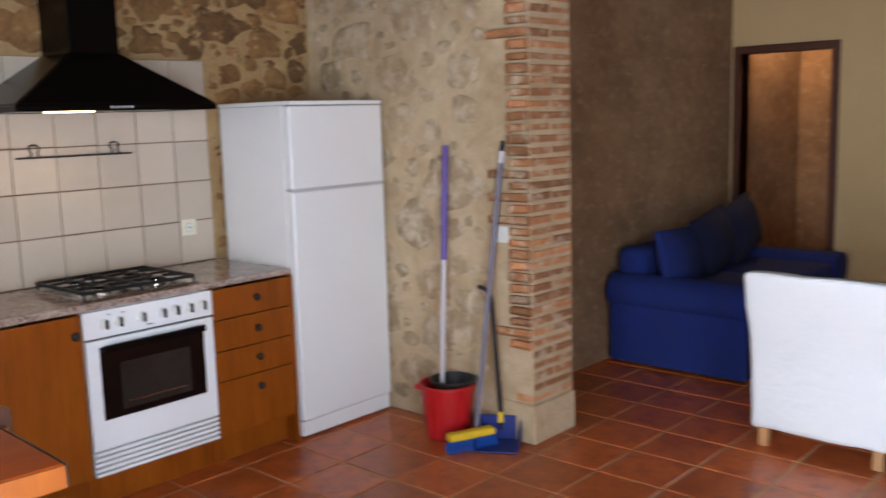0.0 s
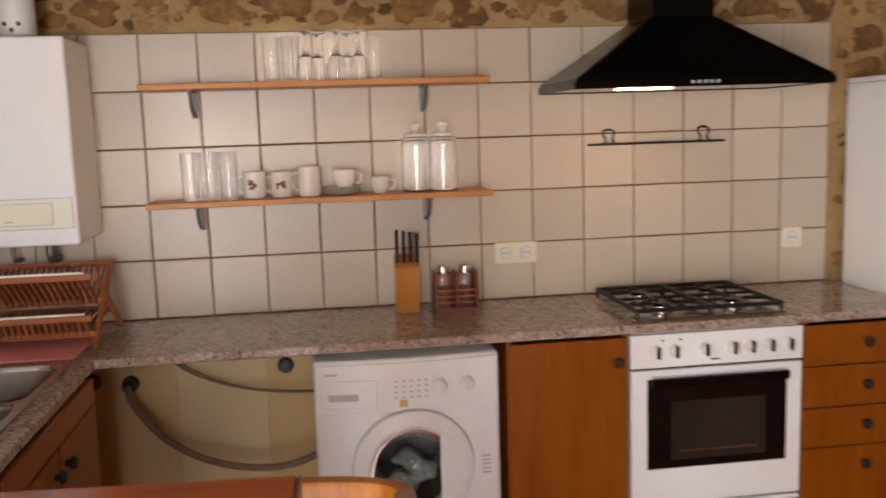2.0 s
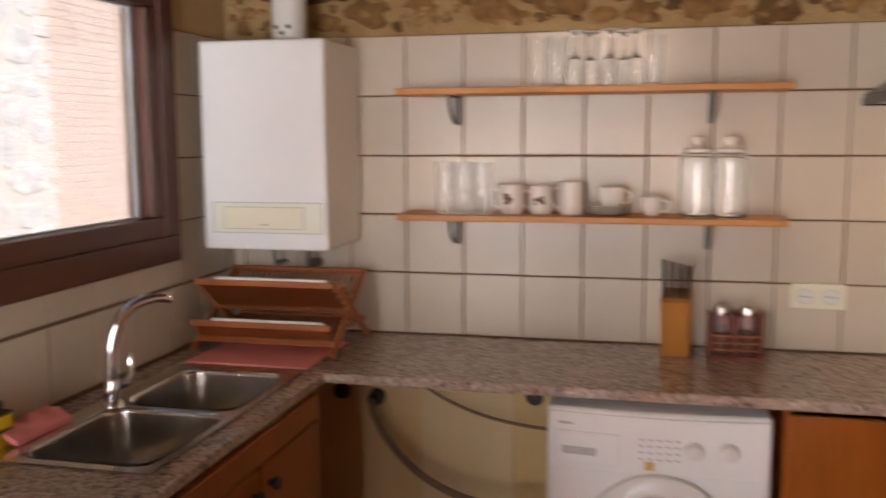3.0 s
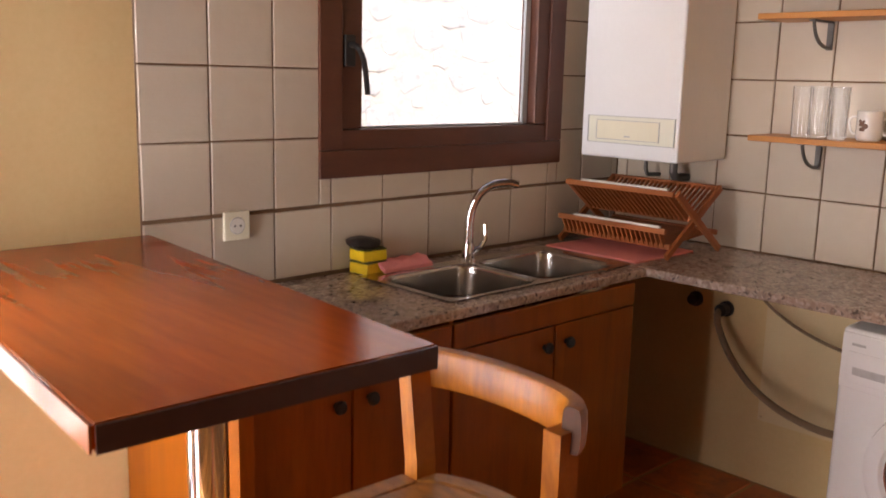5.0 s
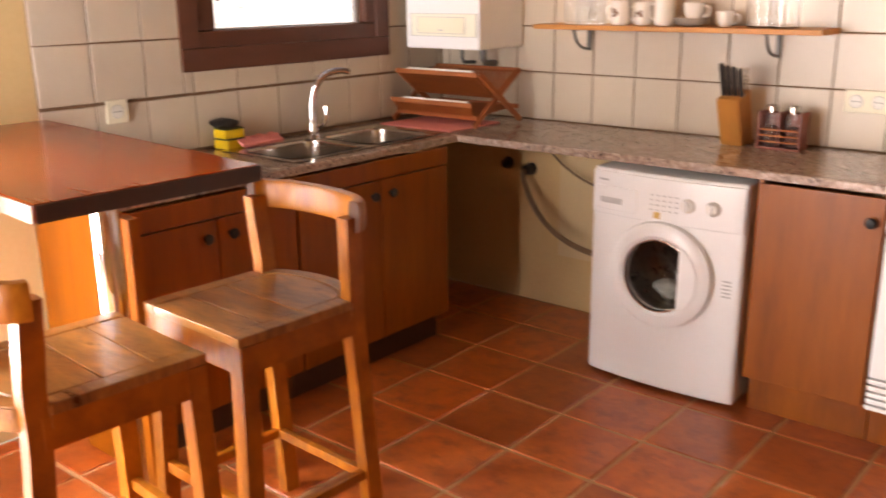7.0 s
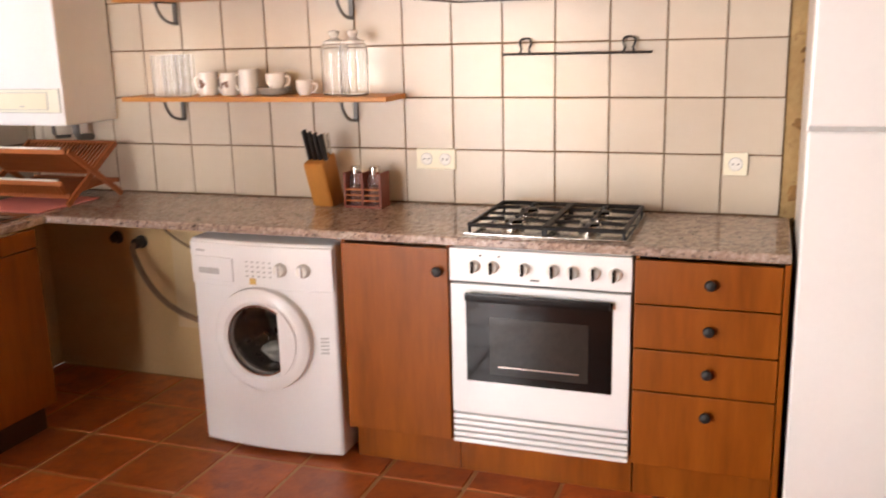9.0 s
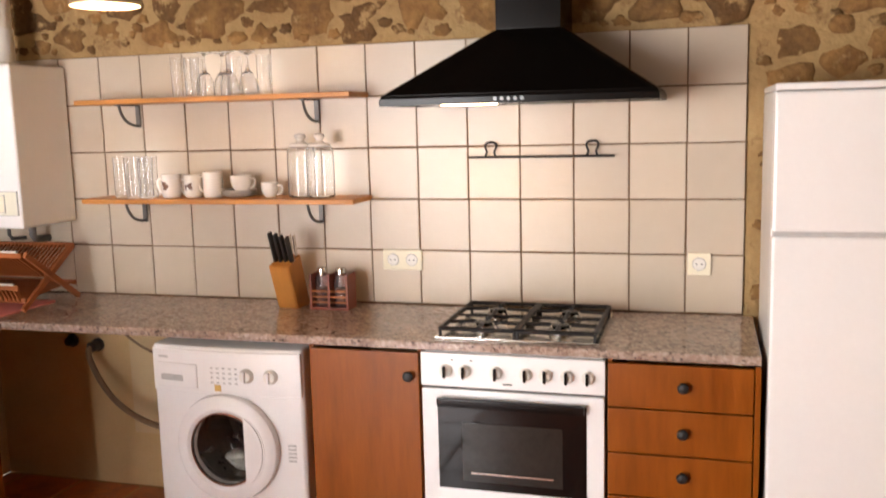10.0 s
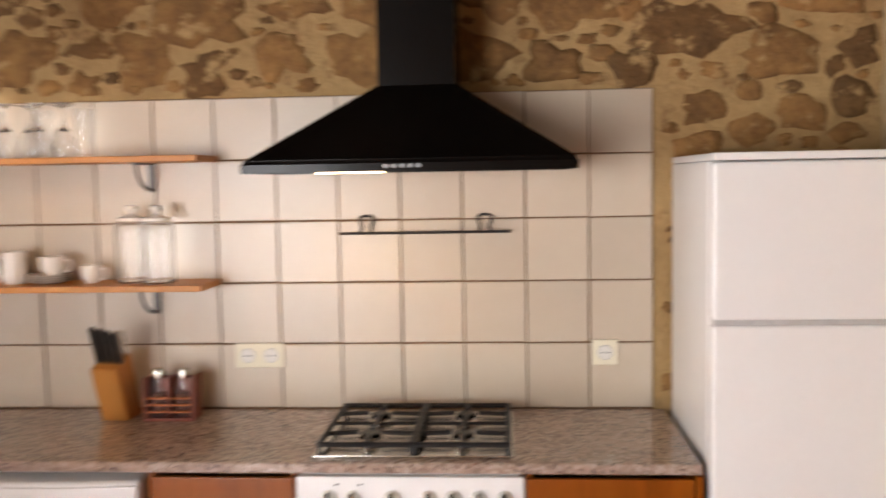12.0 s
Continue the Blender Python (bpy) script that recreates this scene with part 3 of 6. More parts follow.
def build_hob():
    h = thing("gas_hob", (-0.73, -0.29, CT), "steel gas hob with black cast-iron grates", "hob")
    x0, x1, y0, y1 = -1.005, -0.455, -0.535, -0.065
    part("plate", B((x0, y0, CT, x1, y1, CT + 0.008), bevel=0.003), "steel", h)
    for gx0, gx1 in ((x0 + 0.015, -0.735), (-0.725, x1 - 0.015)):
        bm = bmesh.new()
        z = CT + 0.032
        gy0, gy1 = y0 + 0.02, y1 - 0.02
        ring = [(gx0, gy0, z), (gx1, gy0, z), (gx1, gy1, z), (gx0, gy1, z), (gx0, gy0, z)]
        for a, b in zip(ring, ring[1:]):
            tube(bm, [a, b], 0.0085, 6)
        gm = (gy0 + gy1) / 2
        tube(bm, [(gx0, gm, z), (gx1, gm, z)], 0.006, 6)
        for cy in ((gy0 + gm) / 2, (gy1 + gm) / 2):
            cx = (gx0 + gx1) / 2
            for dx, dy in ((1, 0), (-1, 0), (0, 1), (0, -1)):
                r0, r1 = 0.035, (gx1 - gx0) / 2 if dx else (gm - gy0) / 2
                tube(bm, [(cx + dx * r0, cy + dy * r0, z + 0.004), (cx + dx * r1, cy + dy * r1, z)], 0.0075, 6)
        for cx, cy in ((gx0, gy0), (gx1, gy0), (gx0, gy1), (gx1, gy1)):
            tube(bm, [(cx, cy, CT + 0.007), (cx, cy, z)], 0.006, 6)
        part("grate", bm, "black_matt", h, "black cast-iron grate")
        for cy in ((gy0 + gm) / 2, (gy1 + gm) / 2):
            bm = bmesh.new()
            lathe(bm, [(0.045, 0.0), (0.045, 0.008), (0.036, 0.014), (0.036, 0.020)], ((gx0 + gx1) / 2, cy, CT + 0.007), 20)
            b = part("burner", bm, "steel", h, "steel gas burner")
            bm = bmesh.new()
            lathe(bm, [(0.030, 0.0), (0.031, 0.006), (0.024, 0.010)], ((gx0 + gx1) / 2, cy, CT + 0.027), 20)
            part("burner_cap", bm, "black", b, "black burner cap")


def build_hood():
    h = thing("cooker_hood", (-0.732, 0.0, 1.66), "black chimney cooker hood with lit lamp", "cooker hood")
    x0, x1, y0 = -1.190, -0.275, -0.500
    zb, zl, zt = 1.660, 1.690, 1.915
    cx0, cx1, cy = -0.838, -0.612, -0.270
    bm = bmesh.new()
    levels = [((x0, x1, y0), zb), ((x0, x1, y0), zl), ((cx0, cx1, cy), zt)]
    rings = [[bm.verts.new(p) for p in ((a, c, z), (b, c, z), (b, -0.001, z), (a, -0.001, z))] for (a, b, c), z in levels]
    for r, s in zip(rings, rings[1:]):
        for k in range(4):
            bm.faces.new((r[k], r[(k + 1) % 4], s[(k + 1) % 4], s[k]))
    bm.faces.new(rings[-1])
    bmesh.ops.recalc_face_normals(bm, faces=bm.faces)
    edges = [e for e in bm.edges if len(e.link_faces) == 2]
    bmesh.ops.bevel(bm, geom=edges, offset=0.007, segments=3, affect="EDGES")
    canopy = part("canopy", bm, "black", h)
    part("underside", B((x0 + 0.012, y0 + 0.012, zb + 0.004, x1 - 0.012, -0.004, zb + 0.014)), "steel", h, "steel filter underside")
    part("lamp_lens", B((-1.00, -0.40, zb - 0.002, -0.82, -0.33, zb + 0.003), bevel=0.001), "hood_glow", h, "lit lamp under the hood")
    part("chimney", B((cx0, cy, zt - 0.004, cx1, -0.001, CEIL - 0.004), bevel=0.003), "black", h)
    for k in range(5):
        x = -0.79 + 0.022 * k
        bm = bmesh.new()
        lathe(bm, [(0.006, 0.0), (0.006, -0.006), (0.004, -0.007)], (x, y0 + 0.001, 1.675), 10, "y")
        part("button", bm, "seal", canopy, "pale push button")


def build_fridge():
    f = thing("fridge_freezer", (0.355, -0.31, 0), "tall white fridge-freezer with two doors", "fridge")
    x0, x1 = 0.052, 0.672
    part("body", B((x0, -0.545, 0.04, x1, -0.03, 1.672), bevel=0.008), "white", f)
    part("upper_door", B((x0, -0.605, 1.265, x1, -0.548, 1.668), bevel=0.010, seg=3), "white", f)
    part("lower_door", B((x0, -0.605, 0.095, x1, -0.548, 1.252), bevel=0.010, seg=3), "white", f)
    part("top_panel", B((x0, -0.608, 1.671, x1, -0.03, 1.692), bevel=0.005), "white", f)
    part("grip_strip", B((x0 + 0.004, -0.598, 1.252, x1 - 0.004, -0.550, 1.266)), "grey_print", f, "grey grip strip between the doors")
    part("plinth", B((x0 + 0.004, -0.590, 0.012, x1 - 0.004, -0.50, 0.090), bevel=0.004), "white", f)
    for x in (x0 + 0.05, x1 - 0.05):
        for y in (-0.54, -0.08):
            bm = bmesh.new()
            lathe(bm, [(0.018, 0.0), (0.018, 0.045)], (x, y, 0.0), 12)
            part("foot", bm, "dark_plastic", f)


def build_washer():
    w = thing("washing_machine", (-1.775, -0.3, 0), "white front-loading washing machine with laundry inside", "washing machine")
    x0, x1, yf = -2.080, -1.480, -0.570
    zt = 0.828

    def bow(bm, cuts=True):
        """Swells the front in plan."""
        if cuts:
            for i in range(1, 14):
                bmesh.ops.bisect_plane(bm, geom=bm.verts[:] + bm.edges[:] + bm.faces[:], plane_co=(x0 + (x1 - x0) * i / 14, 0, 0), plane_no=(1, 0, 0))
        for v in bm.verts:
            if v.co.y < yf + 0.10:
                v.co.y -= 0.026 * (1 - ((v.co.x - (x0 + x1) / 2) / 0.3) ** 2)
        return bm
    bm = B((x0, yf, 0.015, x1, -0.03, zt), bevel=0.014, seg=3)
    bmesh.ops.delete(bm, geom=[f for f in bm.faces if all(v.co.y < yf + 1e-5 for v in f.verts)], context="FACES")
    n, hole, edge = 48, [], []
    for k in range(n):
        a = 2 * math.pi * k / n
        c, s = math.cos(a), math.sin(a)
        hole.append(bm.verts.new((-1.772 + 0.150 * c, yf, 0.465 + 0.150 * s)))
        r = 1 / max(abs(c), abs(s))
        u, v = r * c, r * s
        edge.append(bm.verts.new(((x0 + x1) / 2 + u * ((x1 - x0) / 2 - 0.014), yf, (0.015 + zt) / 2 + v * ((zt - 0.015) / 2 - 0.014))))
    for k in range(n):
        bm.faces.new((hole[k], hole[(k + 1) % n], edge[(k + 1) % n], edge[k]))
    bmesh.ops.recalc_face_normals(bm, faces=bm.faces)
    part("body", bow(bm), "white", w)
    panel = part("control_panel", bow(B((x0 + 0.004, yf - 0.007, 0.655, x1 - 0.004, yf + 0.02, zt - 0.012), bevel=0.006)), "white", w)
    dr = part("detergent_drawer", bow(B((x0 + 0.025, yf - 0.012, 0.675, x0 + 0.20, yf - 0.003, 0.765), bevel=0.005)), "white", panel)
    part("drawer_grip", bow(B((x0 + 0.045, yf - 0.0145, 0.70, x0 + 0.14, yf - 0.0115, 0.722), bevel=0.001), False), "grey_print", dr, "grey recessed drawer grip")
    part("name_print", bow(B((x0 + 0.035, yf - 0.0085, 0.782, x0 + 0.075, yf - 0.0065, 0.789)), False), "grey_print", panel)
    part("programme_print", bow(B(*[(x0 + 0.255 + 0.024 * i, yf - 0.0085, 0.70 + 0.018 * j, x0 + 0.265 + 0.024 * i, yf - 0.0065, 0.705 + 0.018 * j) for i in range(5) for j in range(4)]), False), "grey_print", panel)
    part("sticker", bow(B((x0 + 0.27, yf - 0.0090, 0.672, x0 + 0.295, yf - 0.0065, 0.695)), False), "ochre_print", panel)
    for x in (-1.682, -1.592):
        bm = bmesh.new()
        lathe(bm, [(0.026, 0.0), (0.026, -0.005), (0.021, -0.018), (0.018, -0.020)], (x, yf - 0.007, 0.733), 20, "y")
        k = part("dial", bow(bm, False), "white_matt", panel, "white dial")
        part("dial_grip", bow(B((x - 0.004, yf - 0.036, 0.713, x + 0.004, yf - 0.024, 0.753), bevel=0.002), False), "white", k)
    c = (-1.772, yf, 0.465)
    bm = bmesh.new()
    lathe(bm, [(0.196, 0.002), (0.200, -0.012), (0.196, -0.030), (0.178, -0.040), (0.150, -0.040), (0.138, -0.030), (0.134, 0.002)], c, 48, "y", close=False)
    door = part("porthole_ring", bow(bm, False), "white", w)
    bm = bmesh.new()
    lathe(bm, [(0.136, -0.026), (0.120, -0.020), (0.098, 0.010), (0.060, 0.045), (0.012, 0.060), (0.010, 0.057), (0.058, 0.042), (0.095, 0.008), (0.118, -0.023), (0.134, -0.030), (0.136, -0.026)], c, 40, "y", close=False)
    sol = part("porthole_glass", bow(bm, False), "door_glass", door, "bulging door glass")
    sol.visible_shadow = False
    bm = bmesh.new()
    lathe(bm, [(0.139, -0.030), (0.137, -0.034), (0.131, -0.034), (0.129, -0.026)], c, 40, "y", close=False)
    part("rim", bow(bm, False), "steel", door, "steel glass rim")
    bm = bmesh.new()
    lathe(bm, [(0.134, -0.012), (0.15, 0.02), (0.20, 0.06), (0.20, 0.34), (0.02, 0.36)], c, 32, "y", close=False)
    part("drum", bm, "drum", w, "dark steel drum")
    bm = bmesh.new()
    arc_pts = [(0.158 * math.cos(radians(a)), 0.158 * math.sin(radians(a))) for a in range(-58, 59, 4)]
    rim_a = [bm.verts.new((c[0] + p, yf - 0.047, c[2] + q)) for p, q in arc_pts]
    rim_b = [bm.verts.new((c[0] + p, yf - 0.030, c[2] + q)) for p, q in arc_pts]
    bm.faces.new(rim_a)
    bm.faces.new(rim_b)
    for k in range(len(rim_a)):
        q = (k + 1) % len(rim_a)
        bm.faces.new((rim_a[k], rim_a[q], rim_b[q], rim_b[k]))
    bmesh.ops.recalc_face_normals(bm, faces=bm.faces)
    bmesh.ops.bevel(bm, geom=[e for e in bm.edges if e.verts[0].co.y < yf - 0.04 and e.verts[1].co.y < yf - 0.04], offset=0.005, segments=2, affect="EDGES")
    part("door_grip", bow(bm, False), "white", door)
    for k, (dx, dz, r) in enumerate(((-0.03, -0.10, 0.055), (0.035, -0.085, 0.06), (0.0, -0.05, 0.05))):
        bm = bmesh.new()
        bmesh.ops.create_icosphere(bm, subdivisions=3, radius=r)
        for v in bm.verts:
            v.co *= 1 + 0.5 * noise.noise(v.co * 22 + Vector((k, 0, 0)))
            v.co.z *= 0.65
        bmesh.ops.translate(bm, verts=bm.verts, vec=(c[0] + dx, yf + 0.12 + 0.05 * k, c[2] + dz))
        part("laundry", bm, "laundry", w, "grey crumpled laundry in the drum")
    part("vent_print", bow(B(*[(-1.545, yf - 0.0015, 0.42 + 0.014 * i, -1.515, yf + 0.001, 0.426 + 0.014 * i) for i in range(5)]), False), "grey_print", w)
    for x in (x0 + 0.06, x1 - 0.06):
        bm = bmesh.new()
        lathe(bm, [(0.022, 0.0), (0.020, 0.02)], (x, yf + 0.06, 0.0), 12)
        part("foot", bm, "dark_plastic", w)


def build_sink_cabinets():
    xf = -2.742
    for y0, y1, ky in ((-2.135, -1.484, -1.818), (-1.480, -0.655, -1.056)):
        c = thing("base_cabinet", ((WX + xf) / 2, (y0 + y1) / 2, 0), "brown wooden double-door base cabinet below the sink worktop", "cabinet", "cabinets under the window")
        part("body", B((WX + 0.01, y0, 0.12, xf - 0.001, y0 + 0.016, CB - 0.002), (WX + 0.01, y1 - 0.016, 0.12, xf - 0.001, y1, 0.715), (WX + 0.01, y0 + 0.016, 0.12, xf - 0.001, y1 - 0.016, 0.138)), "cab", c)
        part("top_rail", B((xf, y0 + 0.002, 0.775, xf + 0.019, y1 - 0.002, CB - 0.006), bevel=0.003), "cab", c)
        for a, b, k in ((y0, ky, ky - 0.05), (ky, y1, ky + 0.05)):
            d = part("door", B((xf, a + 0.003, 0.128, xf + 0.019, b - 0.003, 0.771), bevel=0.004), "cab", c)
            knob(xf + 0.019, k, 0.715, d, "+x")
        # recessed plinth takes the darkened wood, shade put into its colour
        part("plinth", B((xf - 0.07, y0, 0.0, xf - 0.055, y1, 0.119)), "cab_dark", c)
    # broad end panel below the table
    e = thing("end_panel", (-3.0, -2.15, 0), "orange-brown wooden end panel of the sink units", "panel")
    part("board", B((-3.062, -2.162, 0.0, -2.795, -2.138, CB - 0.002), bevel=0.003), "cab", e)
    part("post", B((-2.745, -2.178, 0.0, -2.645, -2.140, CB - 0.002), bevel=0.003), "cab", e)


build_door_cabinet()
build_drawer_cabinet()
build_oven()
build_hob()
build_hood()
build_fridge()
build_washer()
build_sink_cabinets()


# ---- bar table and stools ----
def build_table():
    t = thing("bar_table", (-2.6, -2.48, 0), "high bar table with glossy red-brown wooden top", "table")
    far_r, near_r, near_l, far_l = (WX + 0.013, -2.05), (-2.090, -2.135), (-2.108, -2.695), (WX + 0.013, -2.615)
    bm = prism(bmesh.new(), [far_r, near_r, near_l, far_l], 1.030, 1.068)
    bmesh.ops.bevel(bm, geom=bm.edges[:], offset=0.004, segments=2, affect="EDGES")
    part("tabletop", bm, "table", t)

    def band(a, b, m, label):
        d = Vector((b[0] - a[0], b[1] - a[1], 0)).normalized()
        n = Vector((d.y, -d.x, 0))
        q = [Vector((*a, 0)) + d * 0.003, Vector((*b, 0)) - d * 0.003]
        out = [q[0] + n * 0.0005, q[1] + n * 0.0005, q[1] + n * 0.004, q[0] + n * 0.004]
        part("edge_band", prism(bmesh.new(), [(v.x, v.y) for v in out], 1.0285, 1.0665), m, t, label)
    # this end turns from the light, so its band is painted darker
    band(near_l, near_r, "table_edge", "edge band coloured dark for shade")
    band(far_l, near_l, "cab", "orange wooden edge band")
    bm = bmesh.new()
    lathe(bm, [(0.055, 0.0), (0.060, 0.006), (0.036, 0.012), (0.036, 1.010), (0.06, 1.016), (0.06, 1.029)], (-2.43, -2.366, 0.0), 28)
    part("leg", bm, "chrome", t, "chrome tubular leg")


build_table()


def build_stool():
    """A bar stool with a boarded seat, round at the back, and a bent back rail. Its seat faces -y."""
    s = thing("bar_stool", (0, 0, 0), "worn teak bar stool with boarded seat and curved back rail", "bar stool", "stools at the bar table")
    zs, w, yf, yb = 0.694, 0.203, -0.185, 0.175
    # legs: front ones end at the seat, rear ones lean back and carry the back rail
    for sx in (-1, 1):
        x = sx * (w - 0.022)
        bm = bmesh.new()
        prism(bm, [(x - 0.022, yf), (x + 0.022, yf), (x + 0.022, yf + 0.046), (x - 0.022, yf + 0.046)], 0.0, zs - 0.004)
        for v in bm.verts:
            if v.co.z < 0.01:
                v.co.x += sx * 0.012
                v.co.y -= 0.02
        part("leg", bm, "teak", s)
        bm = bmesh.new()
        ring = []
        for z, ox, oy in ((0.0, sx * 0.010, 0.050), (zs - 0.05, 0.0, 0.004), (zs + 0.05, 0.0, 0.004), (0.930, sx * 0.010, -0.008)):
            ring.append([bm.verts.new((x + ox + px, yb + oy + py, z)) for px, py in ((-0.019, -0.022), (0.019, -0.022), (0.019, 0.026), (-0.019, 0.026))])
        for p, q in zip(ring, ring[1:]):
            for k in range(4):
                bm.faces.new((p[k], p[(k + 1) % 4], q[(k + 1) % 4], q[k]))
        bm.faces.new(ring[0])
        bm.faces.new(ring[-1])
        bmesh.ops.recalc_face_normals(bm, faces=bm.faces)
        part("leg", bm, "teak", s)
    # seat rails
    part("rail", B((-w + 0.04, yf, zs - 0.075, w - 0.04, yf + 0.030, zs - 0.003), bevel=0.003), "teak", s)
    for sx in (-1, 1):
        x = sx * (w - 0.016)
        part("rail", B((x - 0.015, yf + 0.04, zs - 0.075, x + 0.015, yb, zs - 0.003), bevel=0.003), "teak", s)
    # stretchers
    for sx in (-1, 1):
        x = sx * (w - 0.018)
        part("stretcher", B((x - 0.011, yf + 0.03, 0.19, x + 0.011, yb + 0.02, 0.218), bevel=0.003), "teak", s)
    part("stretcher", B((-w + 0.03, yf - 0.002, 0.24, w - 0.03, yf + 0.022, 0.272), bevel=0.003), "teak", s)
    part("stretcher", B((-w + 0.03, yb + 0.01, 0.19, w - 0.03, yb + 0.032, 0.218), bevel=0.003), "teak", s)
    # seat: side strips, boards across, rounded back
    for sx in (-1, 1):
        a, b = sorted((sx * w, sx * (w - 0.046)))
        part("seat_strip", B((a, yf - 0.004, zs - 0.004, b, yb - 0.022, zs + 0.021), bevel=0.003), "teak_seat", s)
    def bow(x, depth, half):
        return depth * max(0.0, 1 - (x / half) ** 2) ** 0.6

    inner = w - 0.048
    cuts = [yf - 0.004, yf + 0.098, yf + 0.210, None]
    for k in range(3):
        lo, hi = cuts[k] + 0.0015, cuts[k + 1]
        if hi is not None:
            bm = B((-inner, lo, zs - 0.004, inner, hi - 0.0015, zs + 0.020), bevel=0.003)
        else:
            n = 14
            back = [(inner - 2 * inner * i / n, yb - 0.024 + bow(inner - 2 * inner * i / n, 0.055, inner)) for i in range(n + 1)]
            bm = prism(bmesh.new(), [(-inner, lo), (inner, lo)] + back, zs - 0.004, zs + 0.020)
            bmesh.ops.bevel(bm, geom=[e for e in bm.edges if min(v.co.z for v in e.verts) > zs + 0.019], offset=0.003, segments=1, affect="EDGES")
        part("seat_board", bm, "teak_seat", s)
    n = 18
    outer = [(-w + 2 * w * i / n, yb - 0.020 + bow(-w + 2 * w * i / n, 0.105, w)) for i in range(n + 1)]
    inside = [(inner - 2 * inner * i / n, yb - 0.0205 + bow(inner - 2 * inner * i / n, 0.056, inner)) for i in range(n + 1)]
    bm = bmesh.new()
    low, high = [[[bm.verts.new((x, y, z)) for x, y in line] for line in (outer, inside[::-1])] for z in (zs - 0.030, zs + 0.021)]
    for i in range(n):
        bm.faces.new((high[0][i], high[0][i + 1], high[1][i + 1], high[1][i]))
        bm.faces.new((low[0][i], low[0][i + 1], low[1][i + 1], low[1][i]))
        bm.faces.new((low[0][i], low[0][i + 1], high[0][i + 1], high[0][i]))
        bm.faces.new((low[1][i], low[1][i + 1], high[1][i + 1], high[1][i]))
    for i in (0, n):
        bm.faces.new((low[0][i], high[0][i], high[1][i], low[1][i]))
    bmesh.ops.recalc_face_normals(bm, faces=bm.faces)
    bmesh.ops.bevel(bm, geom=[e for e in bm.edges if e.calc_face_angle(0) > 1.0 and min(v.co.z for v in e.verts) > zs + 0.019], offset=0.004, segments=2, affect="EDGES")
    part("seat_back_segment", bm, "teak_seat", s)
    # back rail: a bent bar of rounded section
    bm = bmesh.new()
    rings = []
    n = 20
    for i in range(n + 1):
        u = i / n
        a = math.pi * (0.985 - 0.97 * u)
        cx, cy = (w + 0.006) * math.cos(a), yb - 0.010 + 0.082 * max(0, math.sin(a)) ** 0.85
        nrm = Vector((math.cos(a), math.sin(a), 0)) if i in (0, n) else Vector((math.cos(a) * 0.8, math.sin(a), 0)).normalized()
        ring = []
        for q in range(12):
            b = 2 * math.pi * q / 12
            ring.append(bm.verts.new(Vector((cx, cy, 0.932)) + nrm * 0.020 * math.copysign(abs(math.cos(b)) ** 0.55, math.cos(b)) + Vector((0, 0, 0.041 * math.copysign(abs(math.sin(b)) ** 0.55, math.sin(b))))))
        rings.append(ring)
    for a, b in zip(rings, rings[1:]):
        for k in range(12):
            bm.faces.new((a[k], a[(k + 1) % 12], b[(k + 1) % 12], b[k]))
    bm.faces.new(rings[0]).material_index = 1
    bm.faces.new(rings[-1]).material_index = 1
    bmesh.ops.recalc_face_normals(bm, faces=bm.faces)
    part("back_rail", bm, ("teak", "end_grain"), s)
    return s


stool = build_stool()
copy_thing(stool, pose(-2.150, -2.617, 0, 0, 0, 176.5))
stool.matrix_basis = pose(-2.140, -2.152, 0, 0, 0, -2)


# ---- living room ----
def build_sofa():
    s = thing("sofa", (2.9, -1.5, 0), "blue cloth-covered two-seat sofa against the stone wall", "sofa")
    x0, x1, y0, y1 = 2.17, 3.84, -1.97, -1.06
    part("base", B((x0 + 0.18, y0 + 0.04, 0.06, x1 - 0.18, y1 - 0.02, 0.40), bevel=0.03, seg=3), "blue", s)
    for a, b in ((x0, x0 + 0.20), (x1 - 0.20, x1)):
        bm = B((a + 0.02, y0, 0.02, b - 0.02, y1, 0.46), bevel=0.02, seg=2)
        tube(bm, [((a + b) / 2, y0 - 0.005, 0.47), ((a + b) / 2, y1, 0.47)], 0.115, 18)
        part("arm", bm, "blue", s)
    part("back", B((x0 + 0.10, y1 - 0.20, 0.30, x1 - 0.10, y1, 0.74), bevel=0.06, seg=3), "blue", s)
    for k in range(2):
        a = x0 + 0.19 + k * 0.66
        part("seat_cushion", B((a, y0 + 0.02, 0.38, a + 0.655, y1 - 0.18, 0.52), bevel=0.04, seg=3), "blue", s)
    for x, tilt, m, z in ((2.52, 3, "blue", 0.66), (3.00, -7, "navy", 0.72), (3.42, -9, "navy", 0.76)):
        bm = bmesh.new()
        bmesh.ops.create_cube(bm, size=1)
        bmesh.ops.subdivide_edges(bm, edges=bm.edges[:], cuts=5, use_grid_fill=True)
        for v in bm.verts:
            u, w = v.co.x * 2, v.co.z * 2
            v.co.y *= 0.18 + 0.82 * (1 - u * u) ** 0.5 * (1 - w * w) ** 0.5
            v.co = Vector((v.co.x * 0.56, v.co.y * 0.20, v.co.z * 0.38))
        bmesh.ops.transform(bm, matrix=pose(x, -1.38, z, -14, tilt, 6), verts=bm.verts)
        part("cushion", bm, m, s, "loose cushion")


